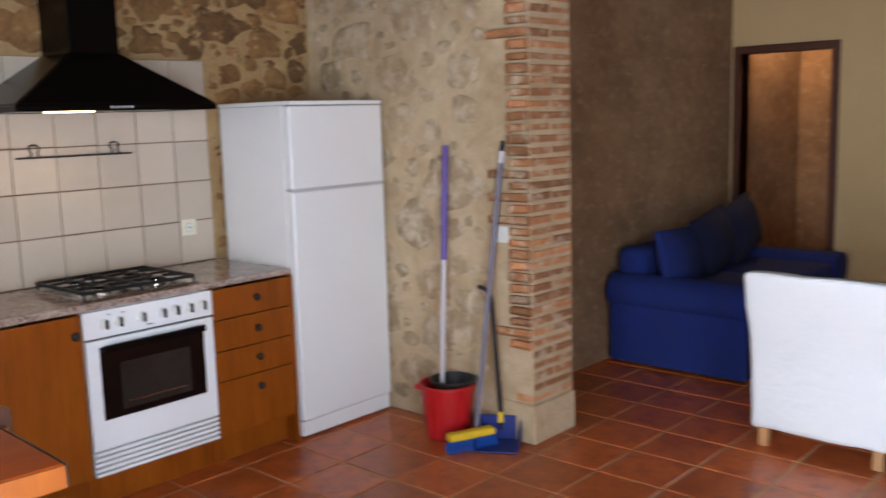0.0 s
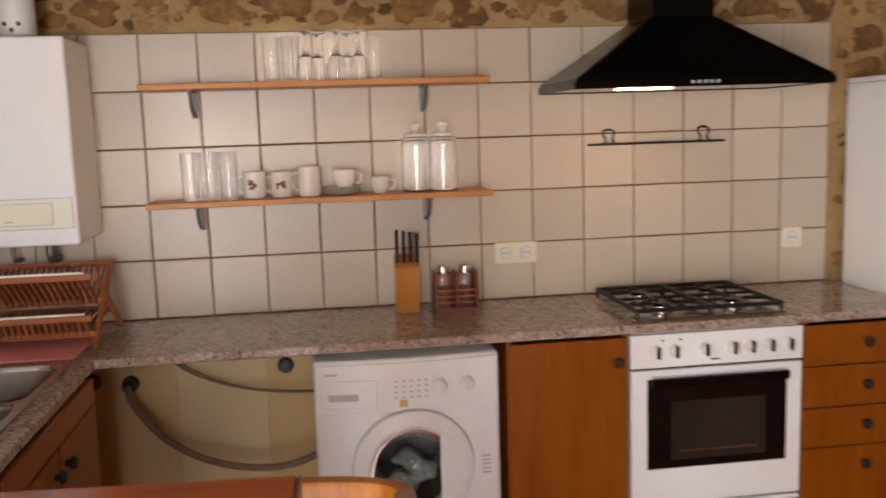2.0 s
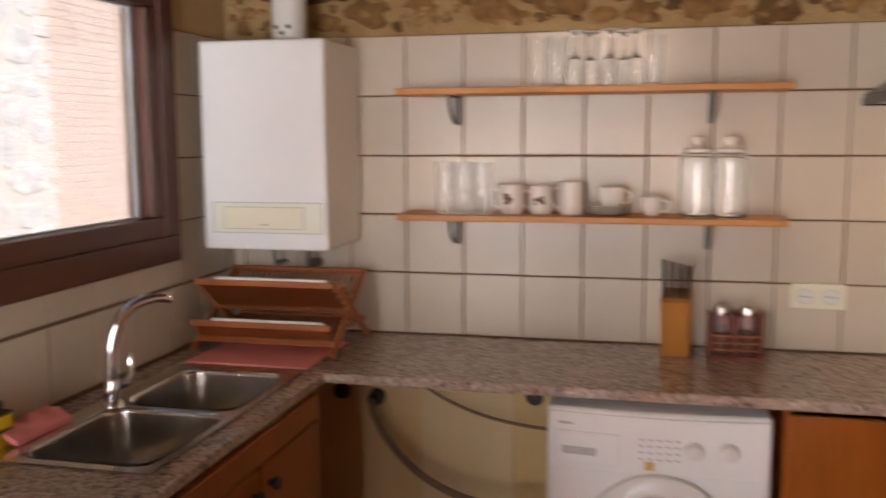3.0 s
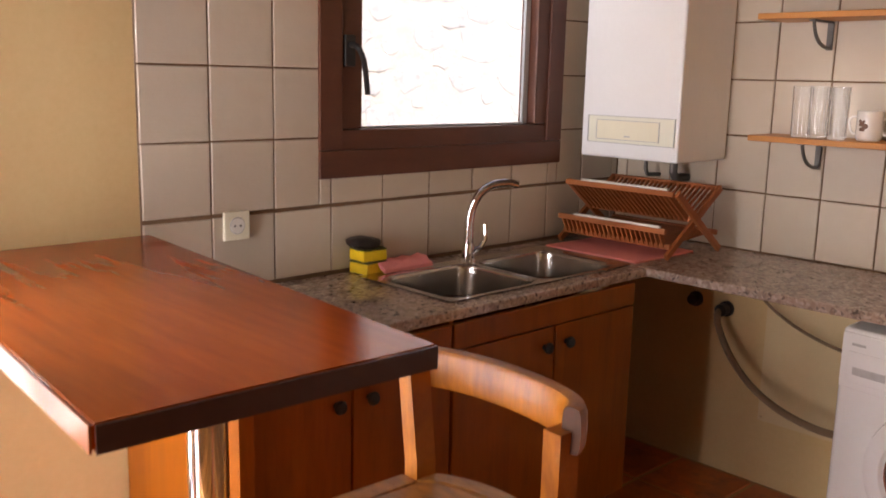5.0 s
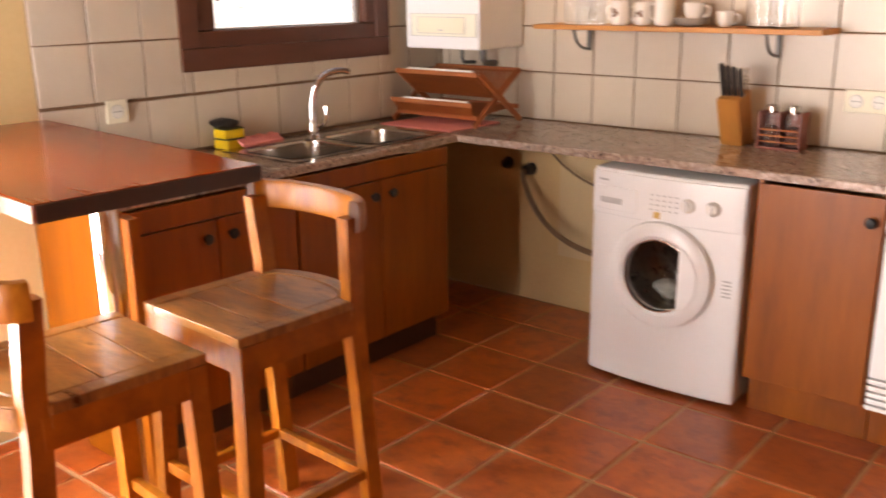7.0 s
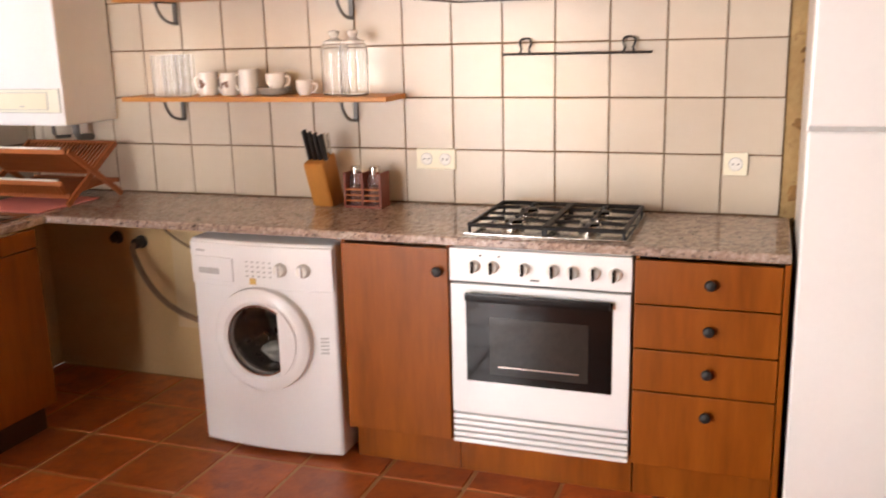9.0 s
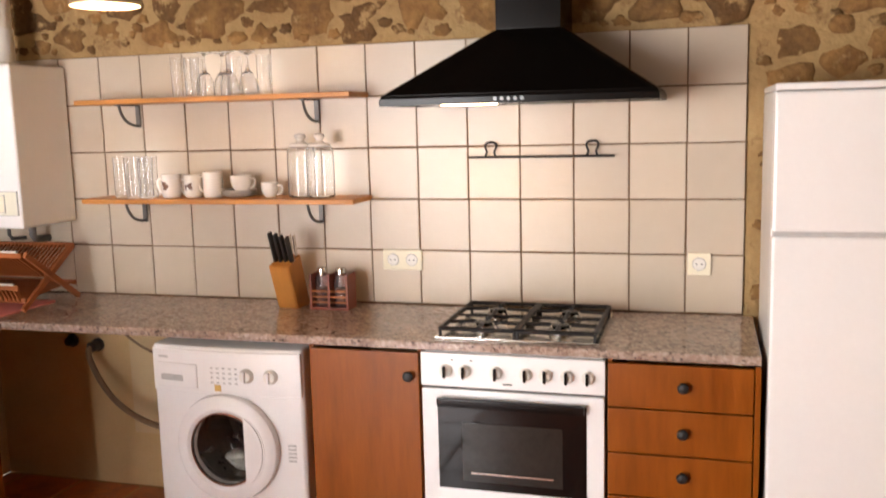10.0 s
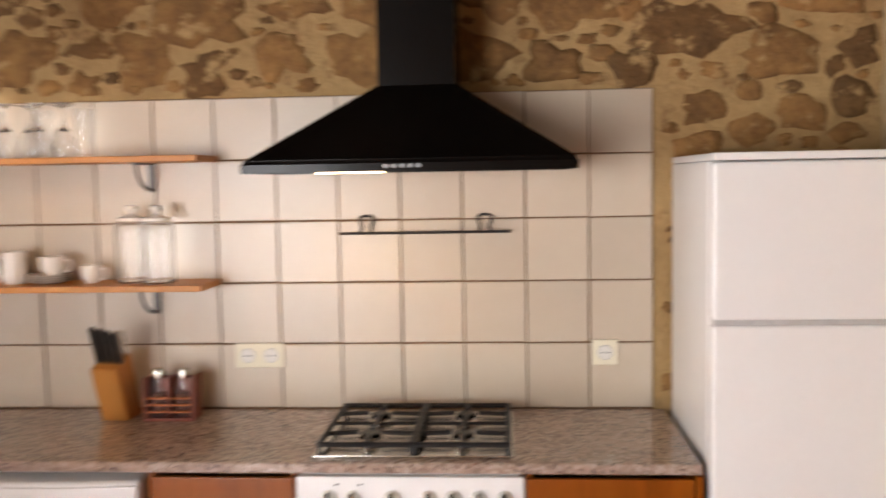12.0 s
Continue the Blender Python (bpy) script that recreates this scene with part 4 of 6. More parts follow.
def build_slipcover_chair():
    c = thing("dining_chair", (1.58, -2.69, 0), "dining chair under a white loose slipcover", "chair")
    y0, y1 = -2.985, -2.36
    for x, y in ((1.37, y0 + 0.05), (1.37, y1 - 0.06), (1.83, y0 + 0.05), (1.83, y1 - 0.06)):
        part("leg", B((x - 0.022, y - 0.022, 0, x + 0.022, y + 0.022, 0.30), bevel=0.004), "leg_wood", c, "pale wooden leg")

    def cloth(bm, amount):
        for v in bm.verts:
            n = noise.noise_vector(v.co * 5.0)
            v.co += Vector((n.x, n.y, 0)) * amount + Vector((0, 0, n.z)) * amount * 0.8
    bm = B((1.325, y0, 0.085, 1.42, y1, 0.860), bevel=0.028, seg=3)
    bmesh.ops.subdivide_edges(bm, edges=[e for e in bm.edges if e.calc_length() > 0.2], cuts=9, use_grid_fill=True)
    for v in bm.verts:
        v.co.x -= 0.28 * max(0, v.co.z - 0.42)
    cloth(bm, 0.014)
    part("back_cover", bm, "linen", c, "white cloth back cover")
    bm = B((1.38, y0 + 0.012, 0.10, 1.87, y1 - 0.012, 0.48), bevel=0.025, seg=3)
    bmesh.ops.subdivide_edges(bm, edges=[e for e in bm.edges if e.calc_length() > 0.15], cuts=7, use_grid_fill=True)
    cloth(bm, 0.012)
    part("seat_cover", bm, "linen", c, "white cloth seat skirt")


build_sofa()
build_slipcover_chair()


# ---- things on walls and worktops ----
def build_shelf(z, n):
    s = thing("wall_shelf", (-2.01, 0, z), "varnished pine wall shelf on grey metal brackets", "shelf", "pine shelves")
    part("board", B((-2.618, -0.205, z - 0.020, -1.412, -0.004, z), bevel=0.003), "pine", s)
    for x in (-2.455, -1.632):
        bm = B((x - 0.010, -0.150, z - 0.026, x + 0.010, -0.004, z - 0.0205), (x - 0.010, -0.010, z - 0.115, x + 0.010, -0.004, z - 0.026))
        tube(bm, arc((x, -0.135, z - 0.026), (x, -0.115, z - 0.105), (x, -0.010, z - 0.108), 10), 0.006, 8)
        part("bracket", bm, "iron", s, "grey metal bracket with curved brace")


SH1, SH2 = 1.322, 1.725
build_shelf(SH1, 0)
build_shelf(SH2, 1)


def cup_profile(r, h, t=0.004, flare=1.0, foot=0.8):
    """A hollow vessel: outside from foot to lip, then the inside."""
    return [(r * foot, 0.0), (r * (foot + 0.12), h * 0.12), (r, h * 0.4), (r * flare, h), (r * flare - t * 0.6, h + 0.001), (r * flare - t, h - 0.003), (r - t, h * 0.42), (r * foot - t * 0.4, h * 0.1 + 0.004), (0.003, h * 0.06 + 0.005)]


def handle_loop(bm, x, y, z, h, side, depth=0.026):
    tube(bm, arc((x, y, z + h * 0.80), (x + side * depth * 1.5, y, z + h * 0.85), (x + side * depth, y, z + h * 0.45), 6) + arc((x + side * depth, y, z + h * 0.45), (x + side * depth * 0.8, y, z + h * 0.18), (x, y, z + h * 0.2), 6)[1:], 0.0042, 8)


def build_mug(x, y, r, h, side, printed, label):
    m = thing("mug", (x, y, SH1), label, "mug", "mugs on the shelf")
    bm = bmesh.new()
    lathe(bm, cup_profile(r, h, foot=0.88), (x, y, SH1), 28)
    part("cup", bm, "porcelain", m)
    bm = bmesh.new()
    handle_loop(bm, x + side * (r - 0.003), y, SH1, h, side)
    part("handle", bm, "porcelain", m)
    if printed:
        bm = bmesh.new()
        for k in range(9):
            a0, q, s = -math.pi / 2 + random.uniform(-0.45, 0.45), h * random.uniform(0.35, 0.72), random.uniform(0.004, 0.009)
            ring = []
            for i in range(8):
                t = 2 * math.pi * i / 8
                a = a0 + s * math.cos(t) / r
                ring.append((math.cos(a), math.sin(a), SH1 + q + s * math.sin(t)))
            outer = [bm.verts.new((x + c * (r + 0.0008), y + d * (r + 0.0008), z)) for c, d, z in ring]
            inner = [bm.verts.new((x + c * (r - 0.001), y + d * (r - 0.001), z)) for c, d, z in ring]
            bm.faces.new(outer)
            for i in range(8):
                bm.faces.new((outer[i], outer[(i + 1) % 8], inner[(i + 1) % 8], inner[i]))
        bmesh.ops.recalc_face_normals(bm, faces=bm.faces)
        part("print", bm, "print", m, "small brown printed motif")


random.seed(7)
build_mug(-2.256, -0.10, 0.040, 0.094, -1, True, "white mug with a brown print on the shelf")
build_mug(-2.160, -0.09, 0.038, 0.090, -1, True, "white mug with a faint print on the shelf")
build_mug(-2.062, -0.10, 0.040, 0.104, -1, False, "tall plain white mug on the shelf")


def build_saucers():
    s = thing("saucer_stack", (-1.947, -0.10, SH1), "stack of white saucers on the shelf", "saucers")
    for k in range(4):
        bm = bmesh.new()
        z = SH1 + 0.0065 * k
        lathe(bm, [(0.030, z), (0.045, z + 0.003), (0.070, z + 0.010), (0.0735, z + 0.0125), (0.070, z + 0.0125), (0.042, z + 0.0065), (0.003, z + 0.006)], (-1.947, -0.10, 0), 32)
        part("saucer", bm, "porcelain", s)
    return SH1 + 0.0065 * 3 + 0.0065


def build_teacup(x, y, z, r, h, side, label):
    c = thing("teacup", (x, y, z), label, "cup", "small cups on the shelf")
    bm = bmesh.new()
    lathe(bm, cup_profile(r, h, 0.003, 1.08, 0.62), (x, y, z), 28)
    part("cup", bm, "porcelain", c)
    bm = bmesh.new()
    handle_loop(bm, x + side * (r - 0.002), y, z, h, side, 0.022)
    part("handle", bm, "porcelain", c)


top_saucer = build_saucers()
build_teacup(-1.935, -0.10, top_saucer, 0.040, 0.062, 1, "white teacup on a stack of saucers")
build_teacup(-1.808, -0.10, SH1, 0.032, 0.058, 1, "small white cup on the shelf")


def build_tumbler(x, y, z, r, h):
    g = tagged(part("drinking_glass", lathe(bmesh.new(), [(r * 0.86, z), (r * 0.9, z + 0.004), (r, z + h), (r - 0.002, z + h), (r * 0.86 - 0.001, z + 0.010), (0.003, z + 0.009)], (x, y, 0), 24), "glass"),
               "clear straight drinking glass on the shelf", "glass", "glasses on the shelves")
    g.visible_shadow = False


for x, y in ((-2.472, -0.13), (-2.440, -0.06), (-2.404, -0.15), (-2.366, -0.08), (-2.338, -0.155)):
    build_tumbler(x, y, SH1, 0.031, 0.168)
for x, y in ((-2.170, -0.13), (-2.124, -0.06), (-2.104, -0.14), (-1.962, -0.055), (-1.812, -0.09)):
    build_tumbler(x, y, SH2, 0.031, 0.156)


def build_wine_glass(x, y):
    """A stemmed glass stood on its rim, with a knop below the stem."""
    z = SH2
    prof = [(0.034, 0.0), (0.036, 0.030), (0.033, 0.060), (0.022, 0.085), (0.009, 0.098), (0.007, 0.103), (0.010, 0.109), (0.005, 0.116), (0.0045, 0.158), (0.010, 0.165), (0.034, 0.170), (0.034, 0.173), (0.003, 0.174)]
    inner = [(0.0325, 0.0), (0.0342, 0.030), (0.031, 0.060), (0.020, 0.083), (0.003, 0.092)]
    g = tagged(part("wine_glass", lathe(bmesh.new(), inner[::-1] + prof, (x, y, z), 24), "glass"), "clear stemmed wine glass standing upside down on the shelf", "glass", "glasses on the shelves")
    g.visible_shadow = False


for x, y in ((-2.052, -0.13), (-2.012, -0.06), (-1.945, -0.13), (-1.868, -0.12), (-1.905, -0.05)):
    build_wine_glass(x, y)


def build_jar(x, y):
    j = thing("storage_jar", (x, y, SH1), "tall clear glass storage jar with glass lid", "jar", "storage jars")
    z = SH1
    prof = [(0.050, 0.0), (0.055, 0.006), (0.056, 0.165), (0.050, 0.190), (0.044, 0.198), (0.040, 0.198), (0.046, 0.186), (0.052, 0.163), (0.051, 0.012), (0.003, 0.010)]
    b = part("jar", lathe(bmesh.new(), prof, (x, y, z), 28), "glass", j)
    b.visible_shadow = False
    lid = part("lid", lathe(bmesh.new(), [(0.042, 0.199), (0.043, 0.208), (0.020, 0.214), (0.012, 0.222), (0.022, 0.236), (0.020, 0.246), (0.003, 0.249)], (x, y, z), 24), "porcelain", j, "pale lid with knob")
    lid.visible_shadow = True


build_jar(-1.672, -0.09)
build_jar(-1.578, -0.12)


def build_boiler():
    b = thing("gas_boiler", (-3.02, -0.01, 1.21), "white wall-hung gas boiler with cream control strip", "boiler")
    x0, x1, y0, z0, z1 = -3.230, -2.806, -0.335, 1.211, 1.877
    part("casing", B((x0, y0, z0, x1, -0.004, z1), bevel=0.010, seg=3), "white", b)
    strip = part("control_flap", B((x0 + 0.035, y0 - 0.004, z0 + 0.055, x1 - 0.012, y0 + 0.002, z0 + 0.155), bevel=0.002), "boiler_strip", b, "cream control flap")
    part("flap_panel", B((x0 + 0.075, y0 - 0.0065, z0 + 0.068, x1 - 0.075, y0 - 0.0035, z0 + 0.140), bevel=0.001), "cream_plastic", strip)
    for a0, a1, b0, b1 in ((x0 + 0.035, x1 - 0.012, 0.055, 0.155), (x0 + 0.075, x1 - 0.075, 0.068, 0.140)):
        lines = B((a0, y0 - 0.0078, z0 + b0, a1, y0 - 0.003, z0 + b0 + 0.0022), (a0, y0 - 0.0078, z0 + b1 - 0.0022, a1, y0 - 0.003, z0 + b1),
                  (a0, y0 - 0.0078, z0 + b0 + 0.0022, a0 + 0.0022, y0 - 0.003, z0 + b1 - 0.0022), (a1 - 0.0022, y0 - 0.0078, z0 + b0 + 0.0022, a1, y0 - 0.003, z0 + b1 - 0.0022))
        part("seam", lines, "grey_print", strip, "thin grey seam")
    part("name_print", B((-3.03, y0 - 0.0075, z0 + 0.080, -3.005, y0 - 0.006, z0 + 0.085)), "grey_print", strip)
    f = part("flue", lathe(bmesh.new(), [(0.062, z1 - 0.002), (0.062, z1 + 0.012), (0.052, z1 + 0.016), (0.052, CEIL - 0.002)], (-2.985, -0.17, 0), 28), "flue", b, "white flue pipe to the ceiling")
    part("flue_collar", lathe(bmesh.new(), [(0.056, z1 + 0.016), (0.057, z1 + 0.020), (0.057, z1 + 0.155), (0.053, z1 + 0.160)], (-2.985, -0.17, 0), 28, close=False), "white_matt", f)
    for dx, dz in ((-0.026, 0.05), (0.018, 0.05), (-0.004, 0.03)):
        y = -0.17 - math.sqrt(0.057 ** 2 - dx * dx)
        part("test_point", lathe(bmesh.new(), [(0.008, 0.0), (0.007, -0.004)], (-2.985 + dx, y + 0.001, z1 + dz), 12, "y"), "dark_plastic", f, "dark round plug")
    for x, r in ((-3.09, 0.008), (-2.965, 0.016)):
        part("pipe", tube(bmesh.new(), [(x, -0.10, z0 + 0.01), (x, -0.10, z0 - 0.055), (x, -0.085, z0 - 0.075), (x, -0.002, z0 - 0.08)], r, 10), "iron", b, "dark supply pipe")


build_boiler()


def build_rail():
    r = thing("utensil_rail", (-0.73, 0, 1.46), "black wrought-iron utensil rail with two loops", "rail")
    part("bar", tube(bmesh.new(), [(-1.005, -0.030, 1.466), (-0.455, -0.030, 1.466)], 0.0045, 8), "black_matt", r)
    for x in (-0.920, -0.538):
        bm = bmesh.new()
        tube(bm, [(x - 0.020, -0.030, 1.468), (x - 0.013, -0.026, 1.485)] + arc((x - 0.013, -0.024, 1.485), (x - 0.036, -0.016, 1.522), (x, -0.014, 1.522), 6)[1:] + arc((x, -0.014, 1.522), (x + 0.036, -0.016, 1.522), (x + 0.013, -0.024, 1.485), 6)[1:] + [(x + 0.020, -0.030, 1.468)], 0.0042, 8)
        tube(bm, [(x, -0.014, 1.521), (x, -0.001, 1.521)], 0.004, 8)
        part("loop", bm, "black_matt", r)


build_rail()


def build_socket(at, gangs, face):
    """A cream wall socket; the face looks to -y or to +x."""
    s = thing("wall_socket", at, "cream plastic double wall socket" if gangs == 2 else "cream plastic wall socket", "socket", "wall sockets")
    m = Matrix.Translation(at) @ (pose(0, 0, 0) if face == "-y" else pose(0, 0, 0, 0, 0, 90))

    def put(name, bm, material, parent, label=""):
        bmesh.ops.transform(bm, matrix=m, verts=bm.verts)
        return part(name, bm, material, parent, label)
    w = 0.041 * gangs
    plate = put("plate", B((-w, -0.012, -0.041, w, -0.0005, 0.041), bevel=0.004), "cream_plastic", s)
    for k in range(gangs):
        x = (k - (gangs - 1) / 2) * 0.078
        put("well", lathe(bmesh.new(), [(0.022, -0.0135), (0.020, -0.0140), (0.019, -0.0122), (0.004, -0.0122)], (x, 0, 0), 24, "y"), "white_matt", plate)
        put("ring", lathe(bmesh.new(), [(0.0245, -0.0118), (0.0235, -0.0138), (0.0222, -0.0138)], (x, 0, 0), 24, "y", close=False), "grey_print", plate)
        for dx in (-0.009, 0.009):
            put("pin_hole", lathe(bmesh.new(), [(0.0032, -0.0150), (0.003, -0.0138)], (x + dx, 0, 0), 10, "y"), "dark_plastic", plate)


build_socket((-1.290, 0.0, 1.064), 2, "-y")
build_socket((-0.155, 0.0, 1.070), 1, "-y")
build_socket((WX + 0.012, -1.796, 1.068), 1, "+x")
tagged(part("light_switch", B((0.690, -1.425, 0.985, 0.7045, -1.345, 1.065), bevel=0.004), "white_matt"), "white plastic light switch on the rendered wall", "switch")


def build_knife_block():
    k = thing("knife_block", (-1.725, -0.12, CT), "light wooden knife block leaning forward with black-handled knives", "knife block")
    m = pose(-1.724, -0.105, CT, 0, 0, -4)
    lean = pose(0, 0, 0, 19, 0, 0)
    bm = bmesh.new()
    prism(bm, [(-0.050, 0.0), (0.055, 0.0), (-0.010, 0.214), (-0.112, 0.178)], -0.044, 0.044, "x")
    bmesh.ops.bevel(bm, geom=bm.edges[:], offset=0.004, segments=2, affect="EDGES")
    bmesh.ops.transform(bm, matrix=m, verts=bm.verts)
    part("block", bm, "block", k)
    for i in range(4):
        x = -0.034 + 0.0235 * i
        h = 0.128 - 0.006 * i
        at = m @ Matrix.Translation((x, -0.066, 0.190)) @ lean
        bm = B((-0.006, -0.012, -0.01, 0.006, 0.012, h), bevel=0.004)
        for v in bm.verts:
            v.co.y -= 0.006 * math.sin(max(0, v.co.z) / h * math.pi)
        bmesh.ops.transform(bm, matrix=at, verts=bm.verts)
        grip = part("knife_handle", bm, "dark_plastic", k, "black knife handle")
        bm = B((-0.0074, -0.0126, -0.012, 0.0074, 0.0126, 0.004))
        bmesh.ops.transform(bm, matrix=at, verts=bm.verts)
        part("bolster", bm, "steel", grip)
    for x in (0.018, 0.036):
        bm = B((-0.0015, -0.010, -0.02, 0.0015, 0.010, 0.10), bevel=0.0006)
        bmesh.ops.transform(bm, matrix=m @ Matrix.Translation((x, -0.028, 0.200)) @ lean @ pose(0, 0, 0, 0, 6, 0), verts=bm.verts)
        part("scissor_blade", bm, "steel", k)


def build_spice_rack():
    s = thing("spice_rack", (-1.546, -0.12, CT), "dark red wooden spice rack holding two glass jars", "spice rack")
    x0, x1, y0, y1 = -1.628, -1.466, -0.165, -0.075
    part("base", B((x0, y0, CT, x1, y1, CT + 0.010), bevel=0.002), "spice", s)
    for x in (x0, (x0 + x1) / 2 - 0.005, x1 - 0.010):
        part("upright", B((x, y0, CT + 0.010, x + 0.010, y1, CT + 0.140), bevel=0.002), "spice", s)
    part("back", B((x0 + 0.010, y1 - 0.006, CT + 0.010, x1 - 0.010, y1, CT + 0.130)), "spice", s)
    for z in (0.030, 0.052, 0.074):
        part("front_bar", tube(bmesh.new(), [(x0 + 0.008, y0 + 0.004, CT + z), (x1 - 0.008, y0 + 0.004, CT + z)], 0.0035, 8), "rack", s)
    for x in (-1.590, -1.510):
        j = thing("spice_jar", (x, -0.118, CT + 0.010), "small glass spice jar with silver lid", "jar", "spice jars")
        g = part("jar", lathe(bmesh.new(), [(0.026, 0.0), (0.028, 0.004), (0.028, 0.105), (0.020, 0.122), (0.018, 0.122), (0.025, 0.104), (0.025, 0.006), (0.003, 0.005)], (x, -0.118, CT + 0.0105), 20), "glass", j)
        g.visible_shadow = False
        part("contents", lathe(bmesh.new(), [(0.022, 0.008), (0.0235, 0.012), (0.0235, 0.070), (0.015, 0.074), (0.003, 0.076)], (x, -0.118, CT + 0.0105), 18), "spice_fill", j, "dark ground spice")
        part("lid", lathe(bmesh.new(), [(0.022, 0.123), (0.022, 0.146), (0.018, 0.152), (0.003, 0.154)], (x, -0.118, CT + 0.0105), 20), "steel", j, "silver lid")


build_knife_block()
build_spice_rack()


def build_sink():
    s = thing("double_sink", (-2.985, -1.02, CT), "stainless steel double-bowl sink set in the worktop", "sink")
    x0, x1, y0, y1 = -3.205, -2.795, -1.425, -0.575
    z = CT + 0.004
    bowls = [(-3.135, -2.828, -1.385, -1.030), (-3.135, -2.828, -0.985, -0.640)]
    bm = bmesh.new()
    xs = [x0, bowls[0][0], bowls[0][1], x1]
    ys = [y0, bowls[0][2], bowls[0][3], bowls[1][2], bowls[1][3], y1]
    grid = [[bm.verts.new((x, y, z)) for y in ys] for x in xs]
    for i in range(3):
        for j in range(5):
            if i == 1 and j in (1, 3):
                continue
            bm.faces.new((grid[i][j], grid[i + 1][j], grid[i + 1][j + 1], grid[i][j + 1]))
    rim = [e for e in bm.edges if len(e.link_faces) == 1 and (abs(e.verts[0].co.x - e.verts[1].co.x) < 1e-6 and e.verts[0].co.x in (x0, x1) or abs(e.verts[0].co.y - e.verts[1].co.y) < 1e-6 and e.verts[0].co.y in (y0, y1))]
    low = bmesh.ops.extrude_edge_only(bm, edges=rim)
    bmesh.ops.translate(bm, verts=[v for v in low["geom"] if isinstance(v, bmesh.types.BMVert)], vec=(0, 0, -0.0038))
    bmesh.ops.recalc_face_normals(bm, faces=bm.faces)
    part("deck", bm, "steel", s, smooth=False)

    def ring(a, b, c, d, zz, rad, n=5):
        out = []
        for cx, cy, q in ((b - rad, d - rad, 0), (a + rad, d - rad, 1), (a + rad, c + rad, 2), (b - rad, c + rad, 3)):
            for k in range(n + 1):
                t = math.pi / 2 * (q + k / n)
                out.append((cx + rad * math.cos(t), cy + rad * math.sin(t), zz))
        return out
    for a, b, c, d in bowls:
        bm = bmesh.new()
        rings = [[bm.verts.new(p) for p in ring(a - i, b + i, c - i, d + i, zz, r)] for i, zz, r in ((0.006, z + 0.003, 0.05), (0.0, z, 0.05), (-0.004, z - 0.01, 0.05), (-0.012, z - 0.13, 0.055), (-0.045, z - 0.155, 0.04))]
        for p, q in zip(rings, rings[1:]):
            n = len(p)
            for k in range(n):
                bm.faces.new((p[k], p[(k + 1) % n], q[(k + 1) % n], q[k]))
        bm.faces.new(rings[-1])
        bmesh.ops.recalc_face_normals(bm, faces=bm.faces)
        bowl = part("bowl", bm, "steel", s)
        part("drain", lathe(bmesh.new(), [(0.038, z - 0.154), (0.036, z - 0.150), (0.020, z - 0.152), (0.004, z - 0.153)], ((a + b) / 2, (c + d) / 2, 0), 20), "chrome", bowl, "round drain")
    t = thing("mixer_tap", (-3.150, -1.005, z), "chrome mixer tap with high curved spout", "tap")
    bx, by = -3.152, -1.005
    part("body", lathe(bmesh.new(), [(0.028, z), (0.026, z + 0.008), (0.021, z + 0.014), (0.020, z + 0.060), (0.014, z + 0.072)], (bx, by, 0), 24), "chrome", t)
    part("spout", tube(bmesh.new(), [(bx, by, z + 0.06)] + arc((bx, by, z + 0.13), (bx + 0.01, by + 0.005, z + 0.275), (-3.060, -0.905, z + 0.268), 14) + [Vector((-3.045, -0.888, z + 0.262))], 0.0165, 14, 0.013), "chrome", t)
    bm = tube(bmesh.new(), [(bx + 0.01, by + 0.016, z + 0.040), (bx + 0.015, by + 0.040, z + 0.048), (bx + 0.018, by + 0.060, z + 0.075), (bx + 0.016, by + 0.060, z + 0.125)], 0.010, 10, 0.008)
    part("lever", bm, "chrome", t)


build_sink()


def build_sponge_box():
    s = thing("sponge_pile", (-3.235, -1.47, CT), "yellow sponges with a dark scourer on top", "sponge")
    for k in range(2):
        bm = B((-0.040, -0.046, 0, 0.040, 0.046, 0.034), bevel=0.006)
        bmesh.ops.transform(bm, matrix=pose(-3.245, -1.355, CT + 0.001 + 0.040 * k, 0, 0, 8 - 10 * k), verts=bm.verts)
        sp = part("sponge", bm, "yellow", s)
        bm = B((-0.039, -0.045, 0.0342, 0.039, 0.045, 0.0395), bevel=0.002)
        bmesh.ops.transform(bm, matrix=pose(-3.245, -1.355, CT + 0.001 + 0.040 * k, 0, 0, 8 - 10 * k), verts=bm.verts)
        part("scourer_layer", bm, "scour_green", sp, "olive scouring layer")
    bm = bmesh.new()
    bmesh.ops.create_icosphere(bm, subdivisions=3, radius=0.052)
    for v in bm.verts:
        v.co *= 1 + 0.25 * noise.noise(v.co * 30)
        v.co.z *= 0.42
    bmesh.ops.translate(bm, verts=bm.verts, vec=(-3.243, -1.375, CT + 0.097))
    part("scourer", bm, "dark_plastic", s, "dark pot scourer")
    bm = bmesh.new()
    bmesh.ops.create_grid(bm, x_segments=14, y_segments=10, size=0.5)
    for v in bm.verts:
        u, w = v.co.x, v.co.y
        v.co = Vector((-3.228 + w * 0.11, -1.245 + u * 0.20, CT + 0.012 + 0.030 * max(0, 1 - 4 * w * w) * (0.6 + 0.5 * noise.noise(Vector((u, w, 0)) * 5)) + 0.006))
    r = bmesh.ops.extrude_face_region(bm, geom=bm.faces[:])
    bmesh.ops.translate(bm, verts=[v for v in r["geom"] if isinstance(v, bmesh.types.BMVert)], vec=(0, 0, -0.012))
    bmesh.ops.recalc_face_normals(bm, faces=bm.faces)
    tagged(part("dish_cloth", bm, "pink"), "folded pink dish cloth by the sink", "cloth")


